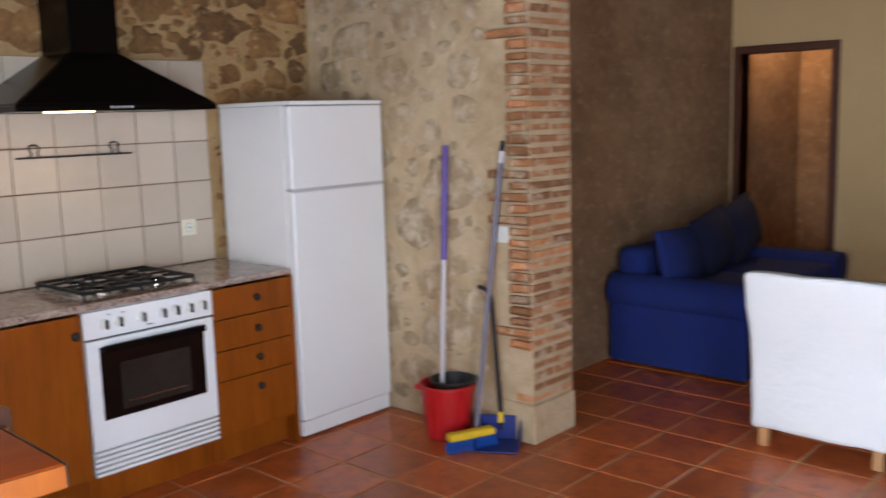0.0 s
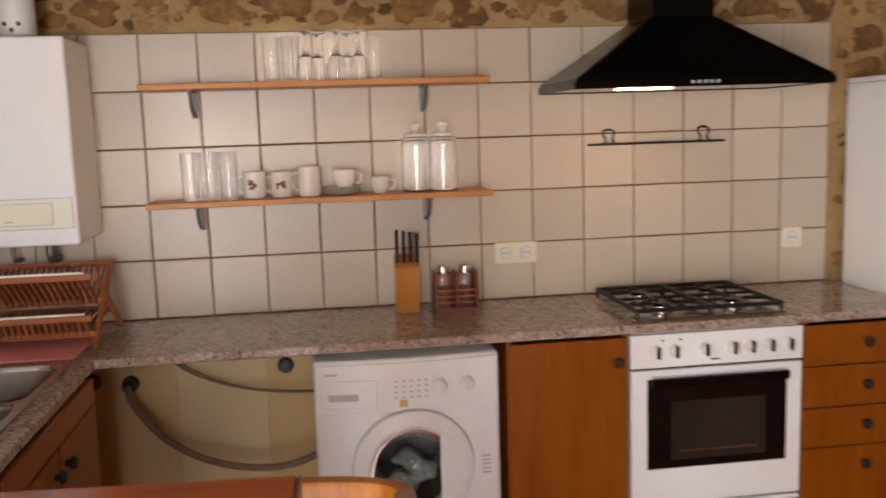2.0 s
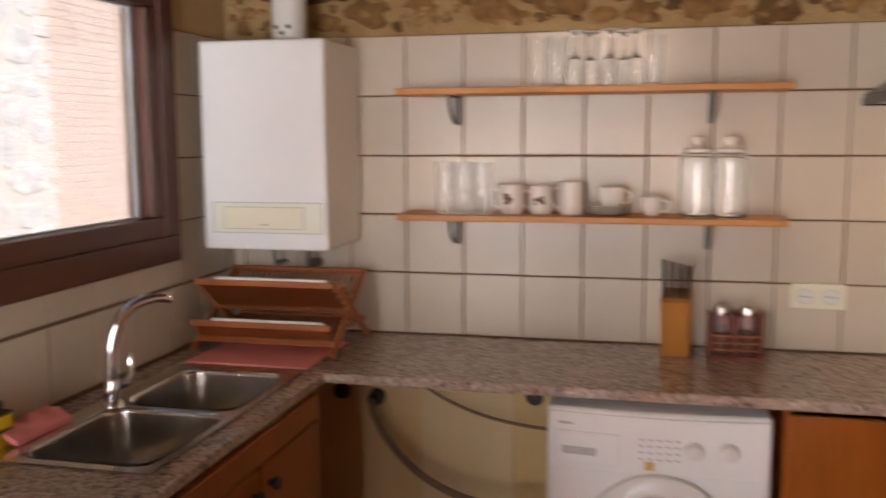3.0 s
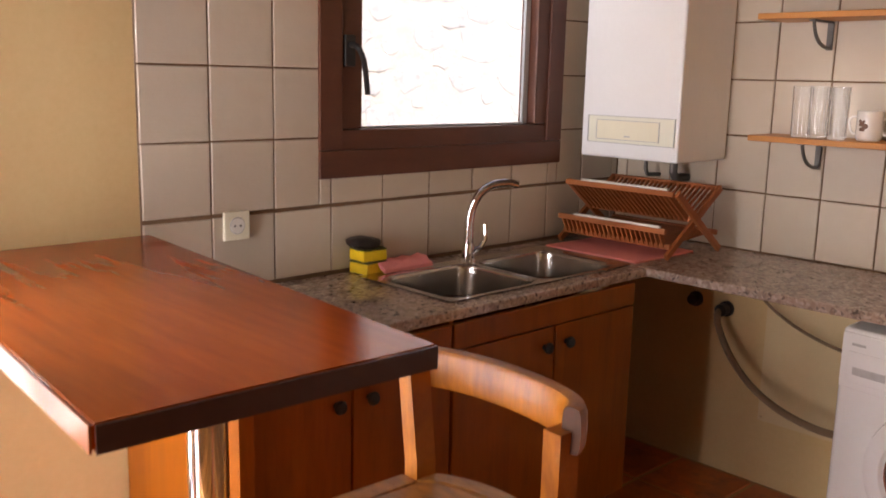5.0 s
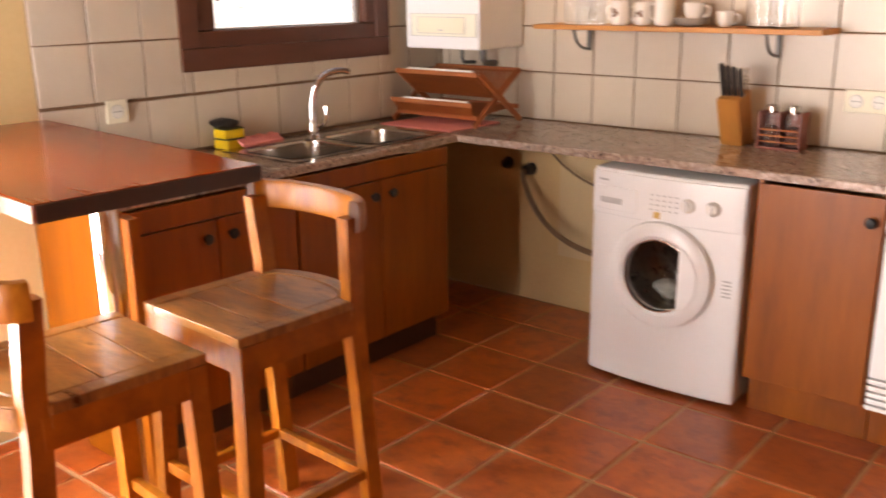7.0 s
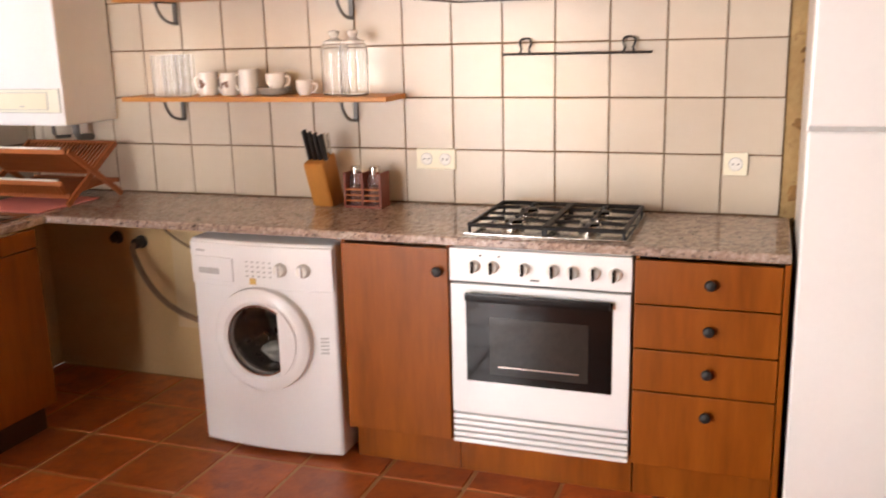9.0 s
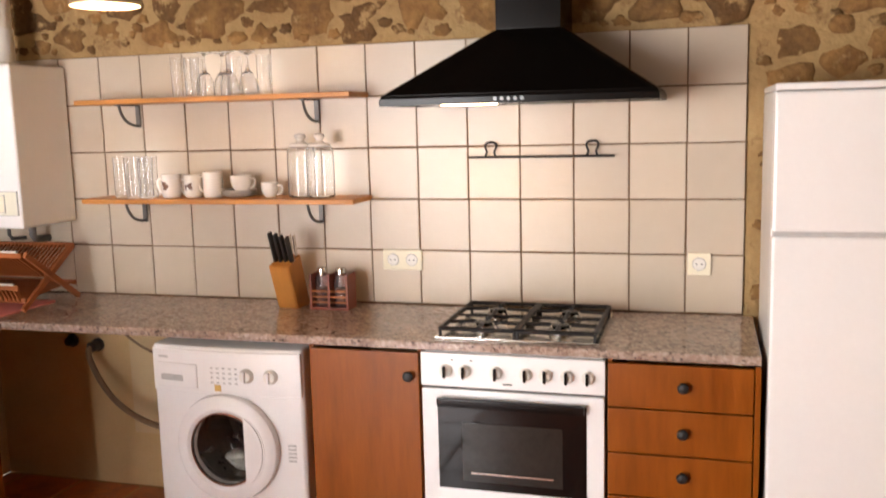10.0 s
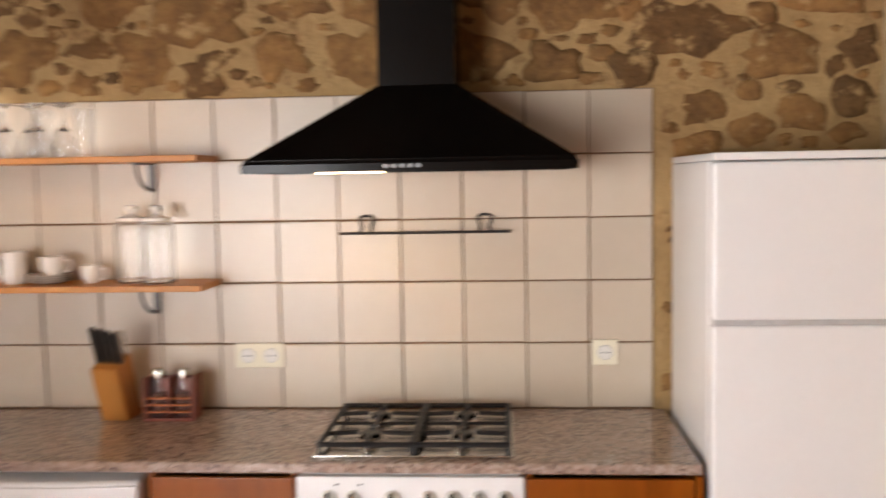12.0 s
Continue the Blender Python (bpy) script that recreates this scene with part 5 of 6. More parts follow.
def build_dish_rack():
    bm = B((-3.20, -0.555, CT + 0.0005, -2.79, -0.20, CT + 0.008), bevel=0.003)
    for v in bm.verts:
        v.co.x += 0.02 * noise.noise(v.co * 3)
    tagged(part("drying_mat", bm, "pink"), "pink cloth mat under the dish rack", "mat")
    z0 = CT + 0.009
    r = thing("dish_rack", (-3.0, -0.27, z0), "folding two-tier red-brown wooden dish rack", "dish rack")
    x0, x1 = -3.245, -2.755
    def bar(name, p, q, half_x, half_n, material, label="", bevel=0.002):
        """A straight bar of oblong section from p to q."""
        a, d = Vector(p), Vector(q) - Vector(p)
        bm = B((-half_x, -half_n, 0, half_x, half_n, d.length), bevel=bevel)
        bmesh.ops.transform(bm, matrix=Matrix.Translation(a) @ d.to_track_quat("Z", "X").to_matrix().to_4x4(), verts=bm.verts)
        return part(name, bm, material, r, label)

    foot_a, top_a = (-0.425, 0.012), (-0.095, 0.225)
    foot_b, top_b = (-0.105, 0.012), (-0.405, 0.225)
    for x in (x0 + 0.008, x1 - 0.010):
        bar("end_bar", (x, foot_a[0], z0 + foot_a[1] - 0.010), (x, top_a[0], z0 + top_a[1]), 0.012, 0.007, "rack", bevel=0.002)
        bar("end_bar", (x + 0.016, foot_b[0], z0 + foot_b[1] - 0.010), (x + 0.016, top_b[0], z0 + top_b[1]), 0.012, 0.007, "rack", bevel=0.002)
    for y, z in ((top_b[0], 0.222), (top_a[0], 0.222), (-0.262, 0.120), (-0.440, 0.095), (-0.100, 0.060), (-0.405, 0.038)):
        part("rail", B((x0 + 0.012, y - 0.008, z0 + z - 0.010, x1 - 0.008, y + 0.008, z0 + z + 0.010), bevel=0.004), "rack", r)
    n = 22
    for k in range(n):
        x = x0 + 0.032 + k * (x1 - x0 - 0.064) / (n - 1)
        bar("slat", (x, top_b[0], z0 + 0.224), (x, -0.266, z0 + 0.120), 0.0100, 0.0035, "rack", bevel=0.001)
        bar("slat", (x, top_a[0], z0 + 0.224), (x, -0.258, z0 + 0.120), 0.0045, 0.0035, "rack", bevel=0.001)
        bar("slat", (x, -0.440, z0 + 0.097), (x, -0.405, z0 + 0.036), 0.0100, 0.0035, "rack", bevel=0.001)
        bar("slat", (x, -0.405, z0 + 0.040), (x, -0.100, z0 + 0.062), 0.0045, 0.0035, "rack", bevel=0.001)
    for z, y in ((0.236, -0.407), (0.109, -0.442)):
        part("front_strip", B((x0 + 0.085, y - 0.006, z0 + z - 0.004, x1 - 0.030, y + 0.006, z0 + z + 0.004), bevel=0.001), "white_matt", r, "pale wire front strip")


build_sponge_box()
build_dish_rack()


def build_plumbing():
    for x, z in ((-2.885, 0.662), (-2.186, 0.680)):
        v = thing("tap_outlet", (x, 0.004, z), "dark round wall outlet below the worktop", "outlet", "outlets below the worktop")
        part("rose", lathe(bmesh.new(), [(0.030, 0.003), (0.030, -0.006), (0.022, -0.014), (0.020, -0.034), (0.012, -0.036)], (x, 0.0, z), 20, "y"), "dark_plastic", v)
    p = thing("drain_hose", (-2.77, 0, 0.65), "brown-grey washing machine hose plugged into the wall", "hose")
    part("plug", lathe(bmesh.new(), [(0.030, 0.003), (0.030, -0.010), (0.024, -0.016), (0.024, -0.050), (0.014, -0.062)], (-2.752, 0.0, 0.648), 20, "y"), "dark_plastic", p, "dark wall plug")
    part("hose", tube(bmesh.new(), [(-2.752, -0.055, 0.648), (-2.750, -0.072, 0.638)] + arc((-2.742, -0.080, 0.61), (-2.61, -0.14, 0.375), (-2.30, -0.20, 0.36), 16) + arc((-2.30, -0.20, 0.36), (-2.17, -0.222, 0.354), (-2.083, -0.22, 0.40), 8)[1:], 0.013, 10), "hose", p)
    c = tagged(part("power_cable", tube(bmesh.new(), [(-2.62, -0.05, 0.85)] + arc((-2.60, -0.05, 0.74), (-2.42, -0.08, 0.60), (-2.083, -0.10, 0.60), 14), 0.006, 8), "hose"), "dark cable hanging below the worktop", "cable")
    a = thing("access_panel", (-2.42, 0.004, 0.25), "pale cream painted access panel on the wall", "panel")
    cover = part("cover", B((-2.588, -0.006, 0.252, -2.258, 0.0039, 0.845), bevel=0.003), "panel_paint", a)
    for x in (-2.575, -2.271):
        for z in (0.266, 0.83):
            part("screw", lathe(bmesh.new(), [(0.005, -0.0058), (0.0045, -0.008), (0.002, -0.0085)], (x, 0.0, z), 10, "y"), "panel_paint", cover)


build_plumbing()


def build_pendant():
    p = thing("pendant_lamp", (-1.937, -0.887, CEIL), "brushed aluminium dome pendant lamp, lit", "lamp")
    c = (-1.937, -0.887, 0)
    z = 1.988
    prof = [(0.107, 0.0), (0.108, 0.003), (0.105, 0.035), (0.094, 0.078), (0.072, 0.114), (0.042, 0.136), (0.030, 0.143), (0.028, 0.205), (0.018, 0.214)]
    sh = part("shade", lathe(bmesh.new(), [(r, z + h) for r, h in prof], c, 40, close=False), "alu", p)
    part("shade_lining", lathe(bmesh.new(), [(0.1055, z + 0.001), (0.1025, z + 0.035), (0.0915, z + 0.076), (0.070, z + 0.111), (0.030, z + 0.131)], c, 40, close=False), "shade_in", sh, "white inside of the shade")
    part("bulb", lathe(bmesh.new(), [(0.014, z + 0.095), (0.020, z + 0.075), (0.030, z + 0.045), (0.027, z + 0.022), (0.014, z + 0.010), (0.002, z + 0.008)], c, 20), "bulb", p, "lit bulb")
    part("cord", tube(bmesh.new(), [(c[0], c[1], z + 0.213), (c[0], c[1], CEIL - 0.02)], 0.004, 8), "dark_plastic", p)
    part("ceiling_rose", lathe(bmesh.new(), [(0.05, CEIL - 0.001), (0.05, CEIL - 0.015), (0.02, CEIL - 0.03)], c, 24), "alu", p)


build_pendant()


# ---- cleaning things by the wall end ----
def build_bucket():
    b = thing("bucket", (0.555, -1.13, 0), "red plastic bucket with a dark wringer", "bucket")
    c = (0.560, -1.12, 0)
    prof = [(0.105, 0.0), (0.110, 0.004), (0.138, 0.262), (0.147, 0.266), (0.147, 0.274), (0.136, 0.276), (0.133, 0.262), (0.106, 0.010), (0.003, 0.008)]
    part("pail", lathe(bmesh.new(), prof, c, 36), "red", b)
    part("wringer", lathe(bmesh.new(), [(0.118, 0.272), (0.124, 0.290), (0.110, 0.292), (0.085, 0.235), (0.070, 0.215), (0.066, 0.218), (0.080, 0.238), (0.100, 0.284)], (0.590, -1.135, 0), 30, close=False), "dark_plastic", b, "dark plastic wringer insert")
    part("spout_lip", B((0.425, -1.075, 0.252, 0.452, -1.015, 0.276), bevel=0.006), "red", b)
    m = thing("mop", (0.555, -1.10, 0.02), "mop with violet grip and pale pole in the bucket", "mop")
    foot, top = Vector((0.535, -1.095, 0.035)), Vector((0.655, -1.065, 1.455))
    d = (top - foot).normalized()
    lo = part("pole", tube(bmesh.new(), [foot, foot + d * 0.86], 0.0125, 12), "pole", m)
    part("grip", tube(bmesh.new(), [foot + d * 0.855, top - d * 0.02, top], 0.0155, 12), "violet", m, "violet upper pole")
    bm = bmesh.new()
    for k in range(40):
        a = 2 * math.pi * k / 40
        q = foot + Vector((0.05 * math.cos(a), 0.05 * math.sin(a), 0))
        tube(bm, [foot + Vector((0.012 * math.cos(a), 0.012 * math.sin(a), 0.10)), (q + foot) / 2 + Vector((0.01 * math.cos(a), 0.01 * math.sin(a), 0.08)), Vector((q.x, q.y, 0.014))], 0.005, 5)
    part("strands", bm, "pole", m, "grey mop strands")


def build_broom():
    b = thing("broom", (0.50, -1.36, 0), "broom with yellow head and blue bristles leaning on the wall", "broom")
    foot, top = Vector((0.530, -1.330, 0.085)), Vector((0.690, -1.400, 1.475))
    d = (top - foot).normalized()
    part("pole", tube(bmesh.new(), [foot, top - d * 0.10], 0.0125, 12), "grey_pole", b)
    g = part("grip", tube(bmesh.new(), [top - d * 0.105, top - d * 0.05], 0.0145, 12), "pole", b, "pale collar")
    part("hang_loop", tube(bmesh.new(), [top - d * 0.05, top], 0.0135, 12, 0.010), "dark_plastic", b, "dark end cap")
    head = pose(0.470, -1.345, 0.0, 0, 0, -22)
    bm = B((-0.125, -0.028, 0.055, 0.125, 0.028, 0.095), bevel=0.012)
    for v in bm.verts:
        v.co.z += 0.02 * (1 - (v.co.x / 0.125) ** 2)
    bmesh.ops.transform(bm, matrix=head, verts=bm.verts)
    part("head", bm, "yellow", b, "yellow broom head")
    bm = bmesh.new()
    for i in range(22):
        for j in range(4):
            x, y = -0.115 + 0.011 * i, -0.020 + 0.0133 * j
            q = Vector((x * 1.10 + random.uniform(-0.004, 0.004), y * 1.5 + random.uniform(-0.004, 0.004), 0.004))
            tube(bm, [(x, y, 0.062), q], 0.004, 4)
    bmesh.ops.transform(bm, matrix=head, verts=bm.verts)
    part("bristles", bm, "blue_plastic", b, "bright blue bristles")


def build_dustpan():
    p = thing("dustpan", (0.60, -1.46, 0), "blue long-handled dustpan by the brick pier", "dustpan")
    m = pose(0.575, -1.430, 0.002, 0, 0, -60) @ Matrix.Diagonal((0.80, 0.80, 0.95, 1))
    bm = B((-0.13, -0.12, 0.0, 0.13, 0.12, 0.008), (-0.13, 0.108, 0.008, 0.13, 0.12, 0.135), (-0.13, -0.12, 0.008, -0.120, 0.108, 0.125), (0.120, -0.12, 0.008, 0.13, 0.108, 0.125), bevel=0.003)
    for v in bm.verts:
        if v.co.y < 0 and v.co.z > 0.012:
            v.co.z = 0.012 + (v.co.z - 0.012) * (1 + v.co.y / 0.14)
    bmesh.ops.transform(bm, matrix=m, verts=bm.verts)
    part("pan", bm, "dark_blue_plastic", p)
    a, c = m @ Vector((0, 0.112, 0.06)), Vector((0.612, -1.345, 0.760))
    part("handle", tube(bmesh.new(), [a, a + Vector((0, 0, 0.10)), c - Vector((0.0, 0.03, 0.06))] + arc(c - Vector((0.0, 0.03, 0.06)), c + Vector((0, -0.02, 0.01)), c + Vector((0.0, 0.05, 0.012)), 5)[1:], 0.0115, 10), "dark_plastic", p, "black pipe handle")
    bm = B((-0.018, 0.098, 0.095, 0.018, 0.124, 0.155), bevel=0.004)
    bmesh.ops.transform(bm, matrix=m, verts=bm.verts)
    part("clip", bm, "yellow", p, "yellow clip")


build_bucket()
build_broom()
build_dustpan()


# ---- pieces of walls and floor ----
def slab_mesh(name, w, h, t, bevel, material, jitter=0.0, axis="y"):
    """One tile or brick, w x h, its face at 0 and its back t behind, with eased edges."""
    c = []
    for sx, sy in ((-1, -1), (1, -1), (1, 1), (-1, 1)):
        c.append((sx * w / 2 + random.uniform(-jitter, jitter), sy * h / 2 + random.uniform(-jitter, jitter)))
    verts = [(x, z, t) for x, z in c] + [(x, z, bevel) for x, z in c]
    verts += [(x - math.copysign(bevel, x), z - math.copysign(bevel, z), 0.0) for x, z in c]
    faces = [(0, 1, 5, 4), (1, 2, 6, 5), (2, 3, 7, 6), (3, 0, 4, 7), (4, 5, 9, 8), (5, 6, 10, 9), (6, 7, 11, 10), (7, 4, 8, 11), (8, 9, 10, 11)]
    turn = {"y": lambda x, z, d: (x, d, z), "x": lambda x, z, d: (-d, -x, z), "z": lambda x, z, d: (x, z, -d)}[axis]
    data = bpy.data.meshes.new(name)
    data.from_pydata([turn(*v) for v in verts], [], faces)
    data.materials.append(M[material])
    bm = bmesh.new()
    bm.from_mesh(data)
    bmesh.ops.recalc_face_normals(bm, faces=bm.faces)
    bm.to_mesh(data)
    bm.free()
    return data


def piece(name, data, at, parent, turn=(0, 0, 0)):
    ob = new(name, data)
    ob.parent = parent
    ob.matrix_local = pose(*at, *turn)
    return ob


TILES = [slab_mesh("tile", PITCH - 0.005, PITCH - 0.005, 0.005, 0.0022, "tile", 0.0012) for _ in range(6)]
for i in range(-17, 0):
    for j in range(5):
        x0, x1 = max(WX + 0.008, i * PITCH), (i + 1) * PITCH
        z0, z1 = ROW0 + j * PITCH, ROW0 + (j + 1) * PITCH
        if x1 - x0 < 0.02:
            continue
        lower = CT + 0.002 if j == 0 else z0
        full = x1 - x0 > PITCH - 0.002 and lower == z0
        data = random.choice(TILES) if full else slab_mesh("tile", x1 - x0 - 0.005, z1 - lower - 0.005, 0.005, 0.0022, "tile", 0.0005)
        piece("tile", data, ((x0 + x1) / 2, random.uniform(-0.0006, 0.0006), (lower + z1) / 2), wall_kitchen)

SIDE = [slab_mesh("tile", PITCH - 0.005, PITCH - 0.005, 0.005, 0.0022, "tile", 0.0012, "x") for _ in range(5)]
HOLE = (-1.505, -0.393, 1.186)
for i in range(11):
    for j in range(5):
        y0 = TL + i * PITCH
        y1 = min(y0 + PITCH, -0.004)
        z0, z1 = ROW0 + j * PITCH, ROW0 + (j + 1) * PITCH
        if j == 0:
            z0 = CT + 0.002
        if y1 - y0 < 0.02:
            continue
        spans = [(y0, y1, z0, z1)]
        if y1 > HOLE[0] and y0 < HOLE[1] and z1 > HOLE[2]:
            spans = []
            if y0 < HOLE[0]:
                spans.append((y0, HOLE[0], z0, z1))
            if y1 > HOLE[1]:
                spans.append((HOLE[1], y1, z0, z1))
            if z0 < HOLE[2]:
                spans.append((max(y0, HOLE[0]), min(y1, HOLE[1]), z0, HOLE[2]))
        for a, b, c, d in spans:
            if b - a < 0.015 or d - c < 0.015:
                continue
            full = b - a > PITCH - 0.002 and d - c > PITCH - 0.002
            data = random.choice(SIDE) if full else slab_mesh("tile", b - a - 0.005, d - c - 0.005, 0.005, 0.0022, "tile", 0.0004, "x")
            piece("tile", data, (WX + 0.011, (a + b) / 2, (c + d) / 2), wall_window)

# floor tiles
FX, FY = 0.3185, 0.3305
FLOOR = [slab_mesh("tile", FX - 0.013, FY - 0.013, 0.014, 0.004, "floor_tile", 0.0022, "z") for _ in range(8)]
far_v, far_f = [], []
for i in range(-3, 25):
    for j in range(-17, 2):
        x, y = -2.578 + (i + 0.5) * FX, -0.313 + (j + 0.5) * FY
        x0, x1, y0, y1 = max(WX, x - FX / 2), min(DX + 1.4, x + FX / 2), max(SY, y - FY / 2), min(0.0, y + FY / 2)
        if x1 - x0 < 0.03 or y1 - y0 < 0.03:
            continue
        full = x1 - x0 > FX - 0.002 and y1 - y0 > FY - 0.002
        if x < 1.75 and y > -4.6:
            data = random.choice(FLOOR) if full else slab_mesh("tile", x1 - x0 - 0.013, y1 - y0 - 0.013, 0.014, 0.004, "floor_tile", 0.001, "z")
            piece("tile", data, ((x0 + x1) / 2, (y0 + y1) / 2, random.uniform(-0.001, 0.0)), floor, (0, 0, random.choice((0, 180)) if full else 0))
        else:
            src = slab_mesh("far_tile", x1 - x0 - 0.013, y1 - y0 - 0.013, 0.014, 0.004, "floor_tile", 0.001, "z")
            base = len(far_v)
            far_v += [tuple(v.co + Vector(((x0 + x1) / 2, (y0 + y1) / 2, 0))) for v in src.vertices]
            far_f += [tuple(base + k for k in p.vertices) for p in src.polygons]
            bpy.data.meshes.remove(src)
data = bpy.data.meshes.new("far_tiles")
data.from_pydata(far_v, [], far_f)
data.materials.append(M["floor_tile"])
far = new("far_tiles", data)
far.parent = floor
tagged(far, "terracotta floor tiles", kind="stuff")


def stone_shape(rx, rz, height, material, rough=0.2, seg=14):
    """A flat, uneven stone that swells out of the mortar towards -y."""
    seed = Vector((random.uniform(-50, 50), random.uniform(-50, 50), 0))
    power = random.uniform(2.2, 3.4)
    outline = []
    for k in range(seg):
        a = 2 * math.pi * k / seg
        c, s = math.cos(a), math.sin(a)
        r = (abs(c) ** power + abs(s) ** power) ** (-1 / power)
        r *= 1 + rough * noise.noise(Vector((c, s, 0)) * 1.3 + seed) + 0.4 * rough * noise.noise(Vector((c, s, 0)) * 3.4 - seed)
        outline.append((c * r * rx, s * r * rz))
    verts, faces = [], []
    for f, d in ((1.0, 0.008), (0.97, -height * 0.35), (0.86, -height * 0.85), (0.5, -height)):
        verts += [(x * f, d * (1 + 0.3 * noise.noise(Vector((x, z, 0)) * 14 + seed)), z * f) for x, z in outline]
    for r in range(3):
        for k in range(seg):
            a, b = r * seg + k, r * seg + (k + 1) % seg
            faces.append((a, b, b + seg, a + seg))
    faces.append(tuple(3 * seg + k for k in range(seg)))
    data = bpy.data.meshes.new("stone")
    data.from_pydata(verts, [], faces)
    data.materials.append(M[material])
    data.shade_smooth()
    return data


def mortar_bed(name, material, parent, u0, u1, v0, v1, at, turn, swell, label, step=0.014):
    """A sheet of hand-laid mortar in ridges and hollows over a wall; u runs along the wall, v up it."""
    nu, nv = int((u1 - u0) / step), int((v1 - v0) / step)
    verts, faces = [], []
    for j in range(nv + 1):
        for i in range(nu + 1):
            u, v = u0 + (u1 - u0) * i / nu, v0 + (v1 - v0) * j / nv
            p = Vector((u, v * 1.5, at))
            h = 0.6 * noise.noise(p * 5.5) + 0.55 * abs(noise.noise(p * 13.0)) + 0.3 * noise.noise(p * 31.0)
            verts.append((u, -swell * (0.35 + h), v))
    for j in range(nv):
        for i in range(nu):
            a = j * (nu + 1) + i
            faces.append((a, a + 1, a + nu + 2, a + nu + 1))
    data = bpy.data.meshes.new(name)
    data.from_pydata(verts, [], faces)
    data.materials.append(M[material])
    data.shade_smooth()
    ob = piece(name, data, (0, 0.010, 0) if not turn else (at, 0, 0), parent, (0, 0, turn))
    return tagged(ob, label)


def pack(u0, u1, v0, v1, sizes, tries=2600, aspect=1.5, gap=0.018):
    """Places for stones of falling size that leave mortar between them."""
    out = []
    for size, share in sizes:
        for _ in range(int(tries * share)):
            rz = size * random.uniform(0.75, 1.2)
            rx = rz * aspect * random.uniform(0.7, 1.25)
            u, v = random.uniform(u0 + rx, u1 - rx) if u1 - u0 > 2 * rx else None, random.uniform(v0 + rz, v1 - rz) if v1 - v0 > 2 * rz else None
            if u is None or v is None:
                continue
            if all(((u - a) / (rx + b + gap)) ** 2 + ((v - c) / (rz + d + gap)) ** 2 > 0.93 for a, b, c, d in out):
                out.append((u, rx, v, rz))
    return out


mortar_bed("mortar_bed", "mortar", wall_kitchen, WX + 0.002, 0.703, TOP + 0.002, 2.748, 0.0, 0, 0.012, "rough sandy lime mortar between the stones")
mortar_bed("mortar_bed", "mortar", wall_kitchen, 0.004, 0.703, 0.60, TOP + 0.002, 0.0, 0, 0.011, "rough sandy lime mortar between the stones")
mortar_bed("mortar_bed", "pale_mortar", wall_stub, 0.002, 1.44, 0.002, 2.748, 0.706, -90, 0.012, "uneven pale lime render")
random.seed(11)
for u, rx, v, rz in pack(WX + 0.02, 0.70, TOP + 0.01, 2.70, ((0.105, 0.30), (0.066, 0.8), (0.042, 1.2), (0.024, 2.2), (0.015, 1.6)), aspect=1.55, gap=0.005):
    piece("stone", stone_shape(rx, rz, random.uniform(0.012, 0.028), "stone", 0.62, 18), (u, 0.013, v), wall_kitchen)
random.seed(8)
for u, rx, v, rz in pack(0.02, 0.69, 0.75, TOP + 0.02, ((0.07, 0.2), (0.045, 0.5), (0.026, 0.6)), aspect=1.5, gap=0.010):
    piece("stone", stone_shape(rx, rz, random.uniform(0.010, 0.022), "stone", 0.5, 14), (u, 0.013, v), wall_kitchen)
random.seed(5)
for u, rx, v, rz in pack(0.03, 1.30, 0.05, 2.70, ((0.12, 0.08), (0.075, 0.20), (0.045, 0.5), (0.028, 0.6)), aspect=1.35, gap=0.022):
    piece("stone", stone_shape(rx, rz, random.uniform(0.007, 0.015), "pale_stone", 0.45), (0.706, -u, v), wall_stub, (0, 0, -90))

# brick end of the stub wall
random.seed(3)
BX0, BX1 = 0.70, 1.035
course = 0.0545
brick_a = [slab_mesh("brick", 0.325, 0.039, 0.10, 0.006, "brick", 0.0035) for _ in range(4)]
brick_b = [slab_mesh("brick", 0.158, 0.039, 0.10, 0.006, "brick", 0.0035) for _ in range(4)]
side_s = [slab_mesh("brick", 0.115, 0.039, 0.03, 0.006, "brick", 0.0035, "x") for _ in range(4)]
side_l = [slab_mesh("brick", 0.235, 0.039, 0.03, 0.006, "brick", 0.0035, "x") for _ in range(4)]
pier = setting("trim_pier", B((BX0 + 0.0025, -1.5515, 0.20, BX1 - 0.004, -1.44, CEIL - 0.002)), "pale_mortar", "pale mortar core of the brick pier", "wall")
setting("trim_pier_base", B((BX0 - 0.012, -1.567, 0.0, BX1 + 0.006, -1.36, 0.198), bevel=0.012), "pale_mortar", "rough rendered base of the brick pier", "wall")
k = 0
z = 0.226
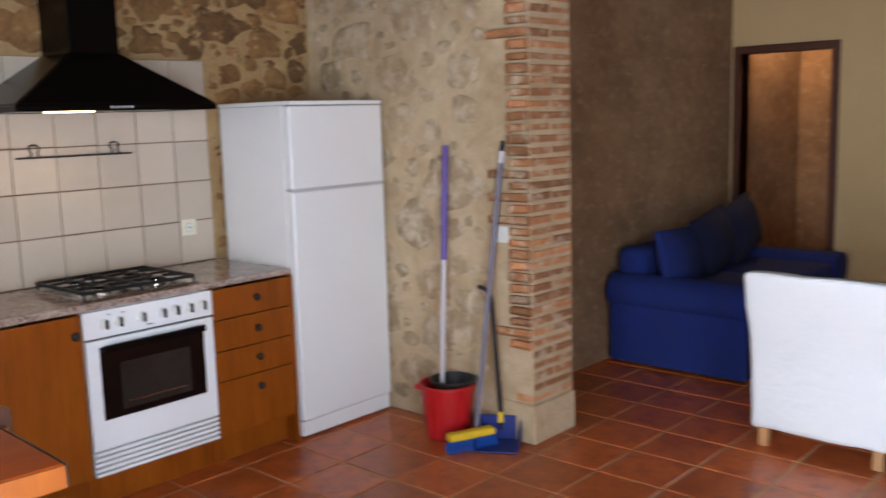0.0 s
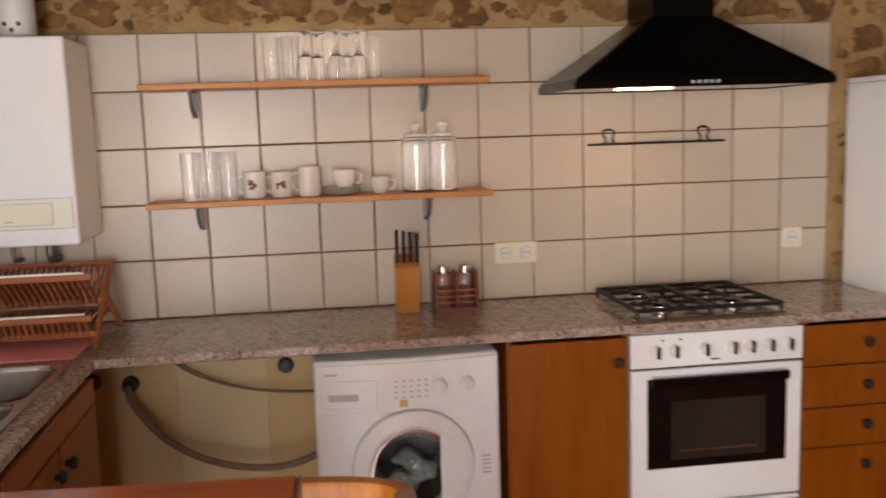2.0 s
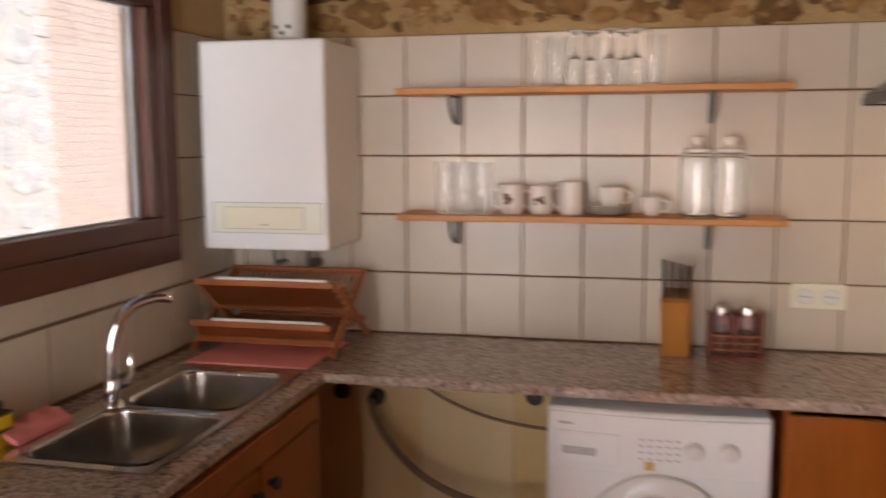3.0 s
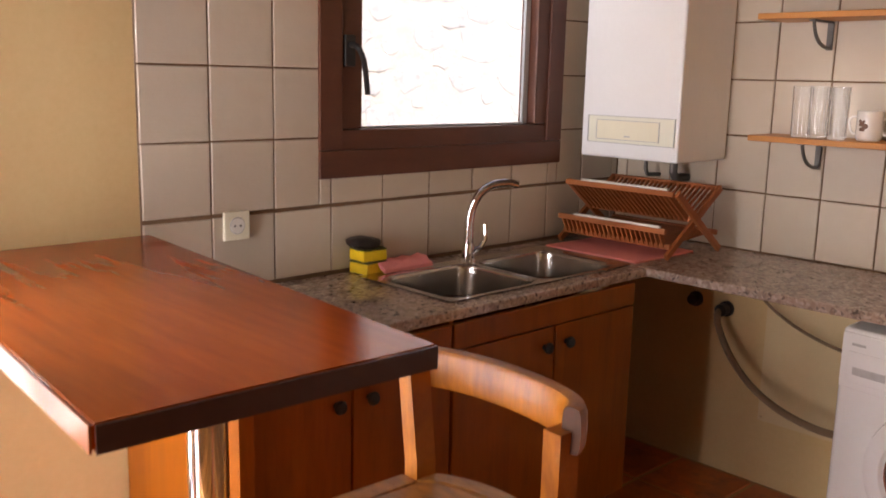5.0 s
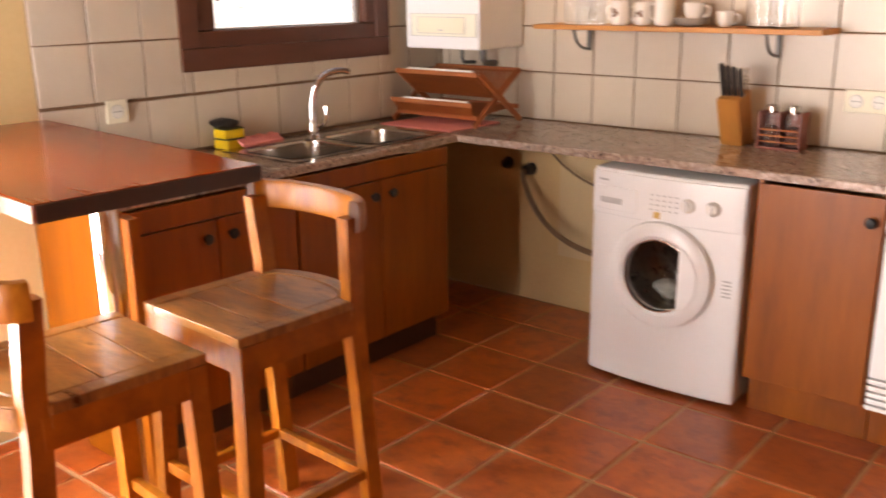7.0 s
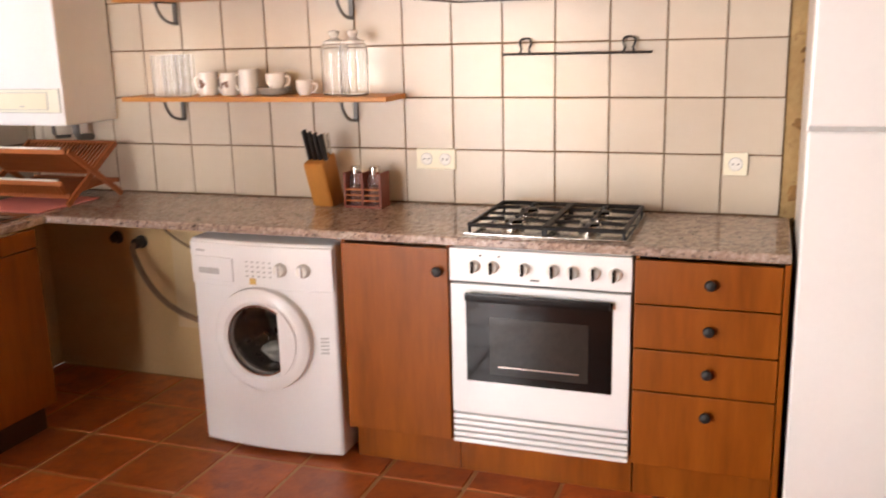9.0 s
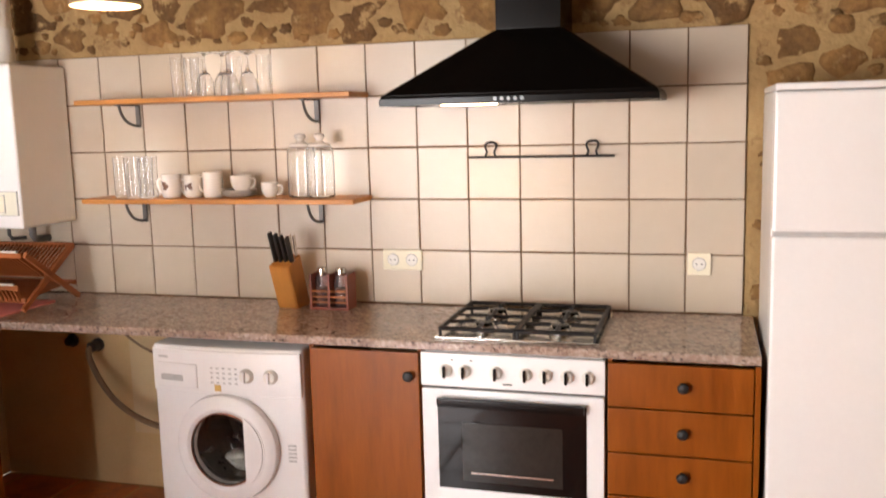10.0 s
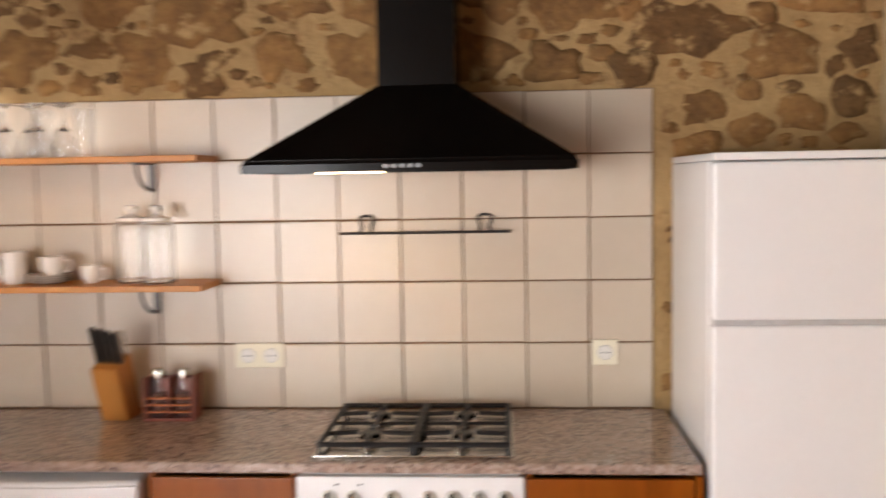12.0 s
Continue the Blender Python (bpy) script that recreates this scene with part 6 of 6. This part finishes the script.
while z < CEIL - 0.05:
    y = -1.555
    if k % 2:
        piece("brick", random.choice(brick_a), ((BX0 + BX1) / 2, y + random.uniform(-0.003, 0.003), z), pier)
    else:
        for x in (BX0 + 0.081, BX1 - 0.081):
            piece("brick", random.choice(brick_b), (x, y + random.uniform(-0.003, 0.003), z), pier)
    if 0.45 < z:
        long = k % 2 == 0 and (1.05 < z < 1.35 or random.random() < 0.2)
        piece("brick", random.choice(side_l if long else side_s), (BX0 + random.uniform(-0.0015, 0.0015), -1.555 + (0.1175 if long else 0.0575), z), pier)
    z += course
    k += 1

# sunlit rubble wall across the yard
random.seed(21)
out_wall = setting("backdrop_wall", B((-6.9, -9.0, -0.2, -6.5, 8.0, 5.5)), "out_mortar", "sunlit pale rubble wall across the yard", "wall")
vs, fs = [], []
for u, rx, v, rz in pack(-3.2, 3.42, -0.1, 4.9, ((0.13, 0.25), (0.085, 0.6), (0.055, 0.7)), aspect=1.6, gap=0.02):
    src = stone_shape(rx, rz, random.uniform(0.003, 0.009), "out_wall", 0.4, 10)
    m = pose(-6.499, u, v, 0, 0, 90)
    base = len(vs)
    vs += [tuple(m @ w.co) for w in src.vertices]
    fs += [tuple(base + q for q in p.vertices) for p in src.polygons]
    bpy.data.meshes.remove(src)
bricks_v, bricks_f = [], []
for r in range(70):
    y = 3.45 + (0.06 if r % 2 else 0.0) + random.uniform(0, 0.05)
    while y < 6.2:
        src = slab_mesh("yard_brick", 0.234, 0.0615, 0.006, 0.0015, "brick", 0.001, "x")
        base = len(bricks_v)
        bricks_v += [tuple(Vector((w.co.x, w.co.y, w.co.z)) + Vector((-6.4965, y, 0.05 + r * 0.066))) for w in src.vertices]
        bricks_f += [tuple(base + q for q in p.vertices) for p in src.polygons]
        bpy.data.meshes.remove(src)
        y += 0.24
yb_data = bpy.data.meshes.new("yard_bricks")
yb_data.from_pydata(bricks_v, [], bricks_f)
yb_data.materials.append(M["yard_brick"])
yard_bricks = new("yard_bricks", yb_data)
yard_bricks.parent = out_wall
tagged(yard_bricks, "pale pink sunlit bricks", kind="stuff")
data = bpy.data.meshes.new("rubble")
data.from_pydata(vs, [], fs)
data.materials.append(M["out_wall"])
rubble = new("rubble", data)
rubble.parent = out_wall
tagged(rubble, "pale sunlit rubble stones", kind="stuff")
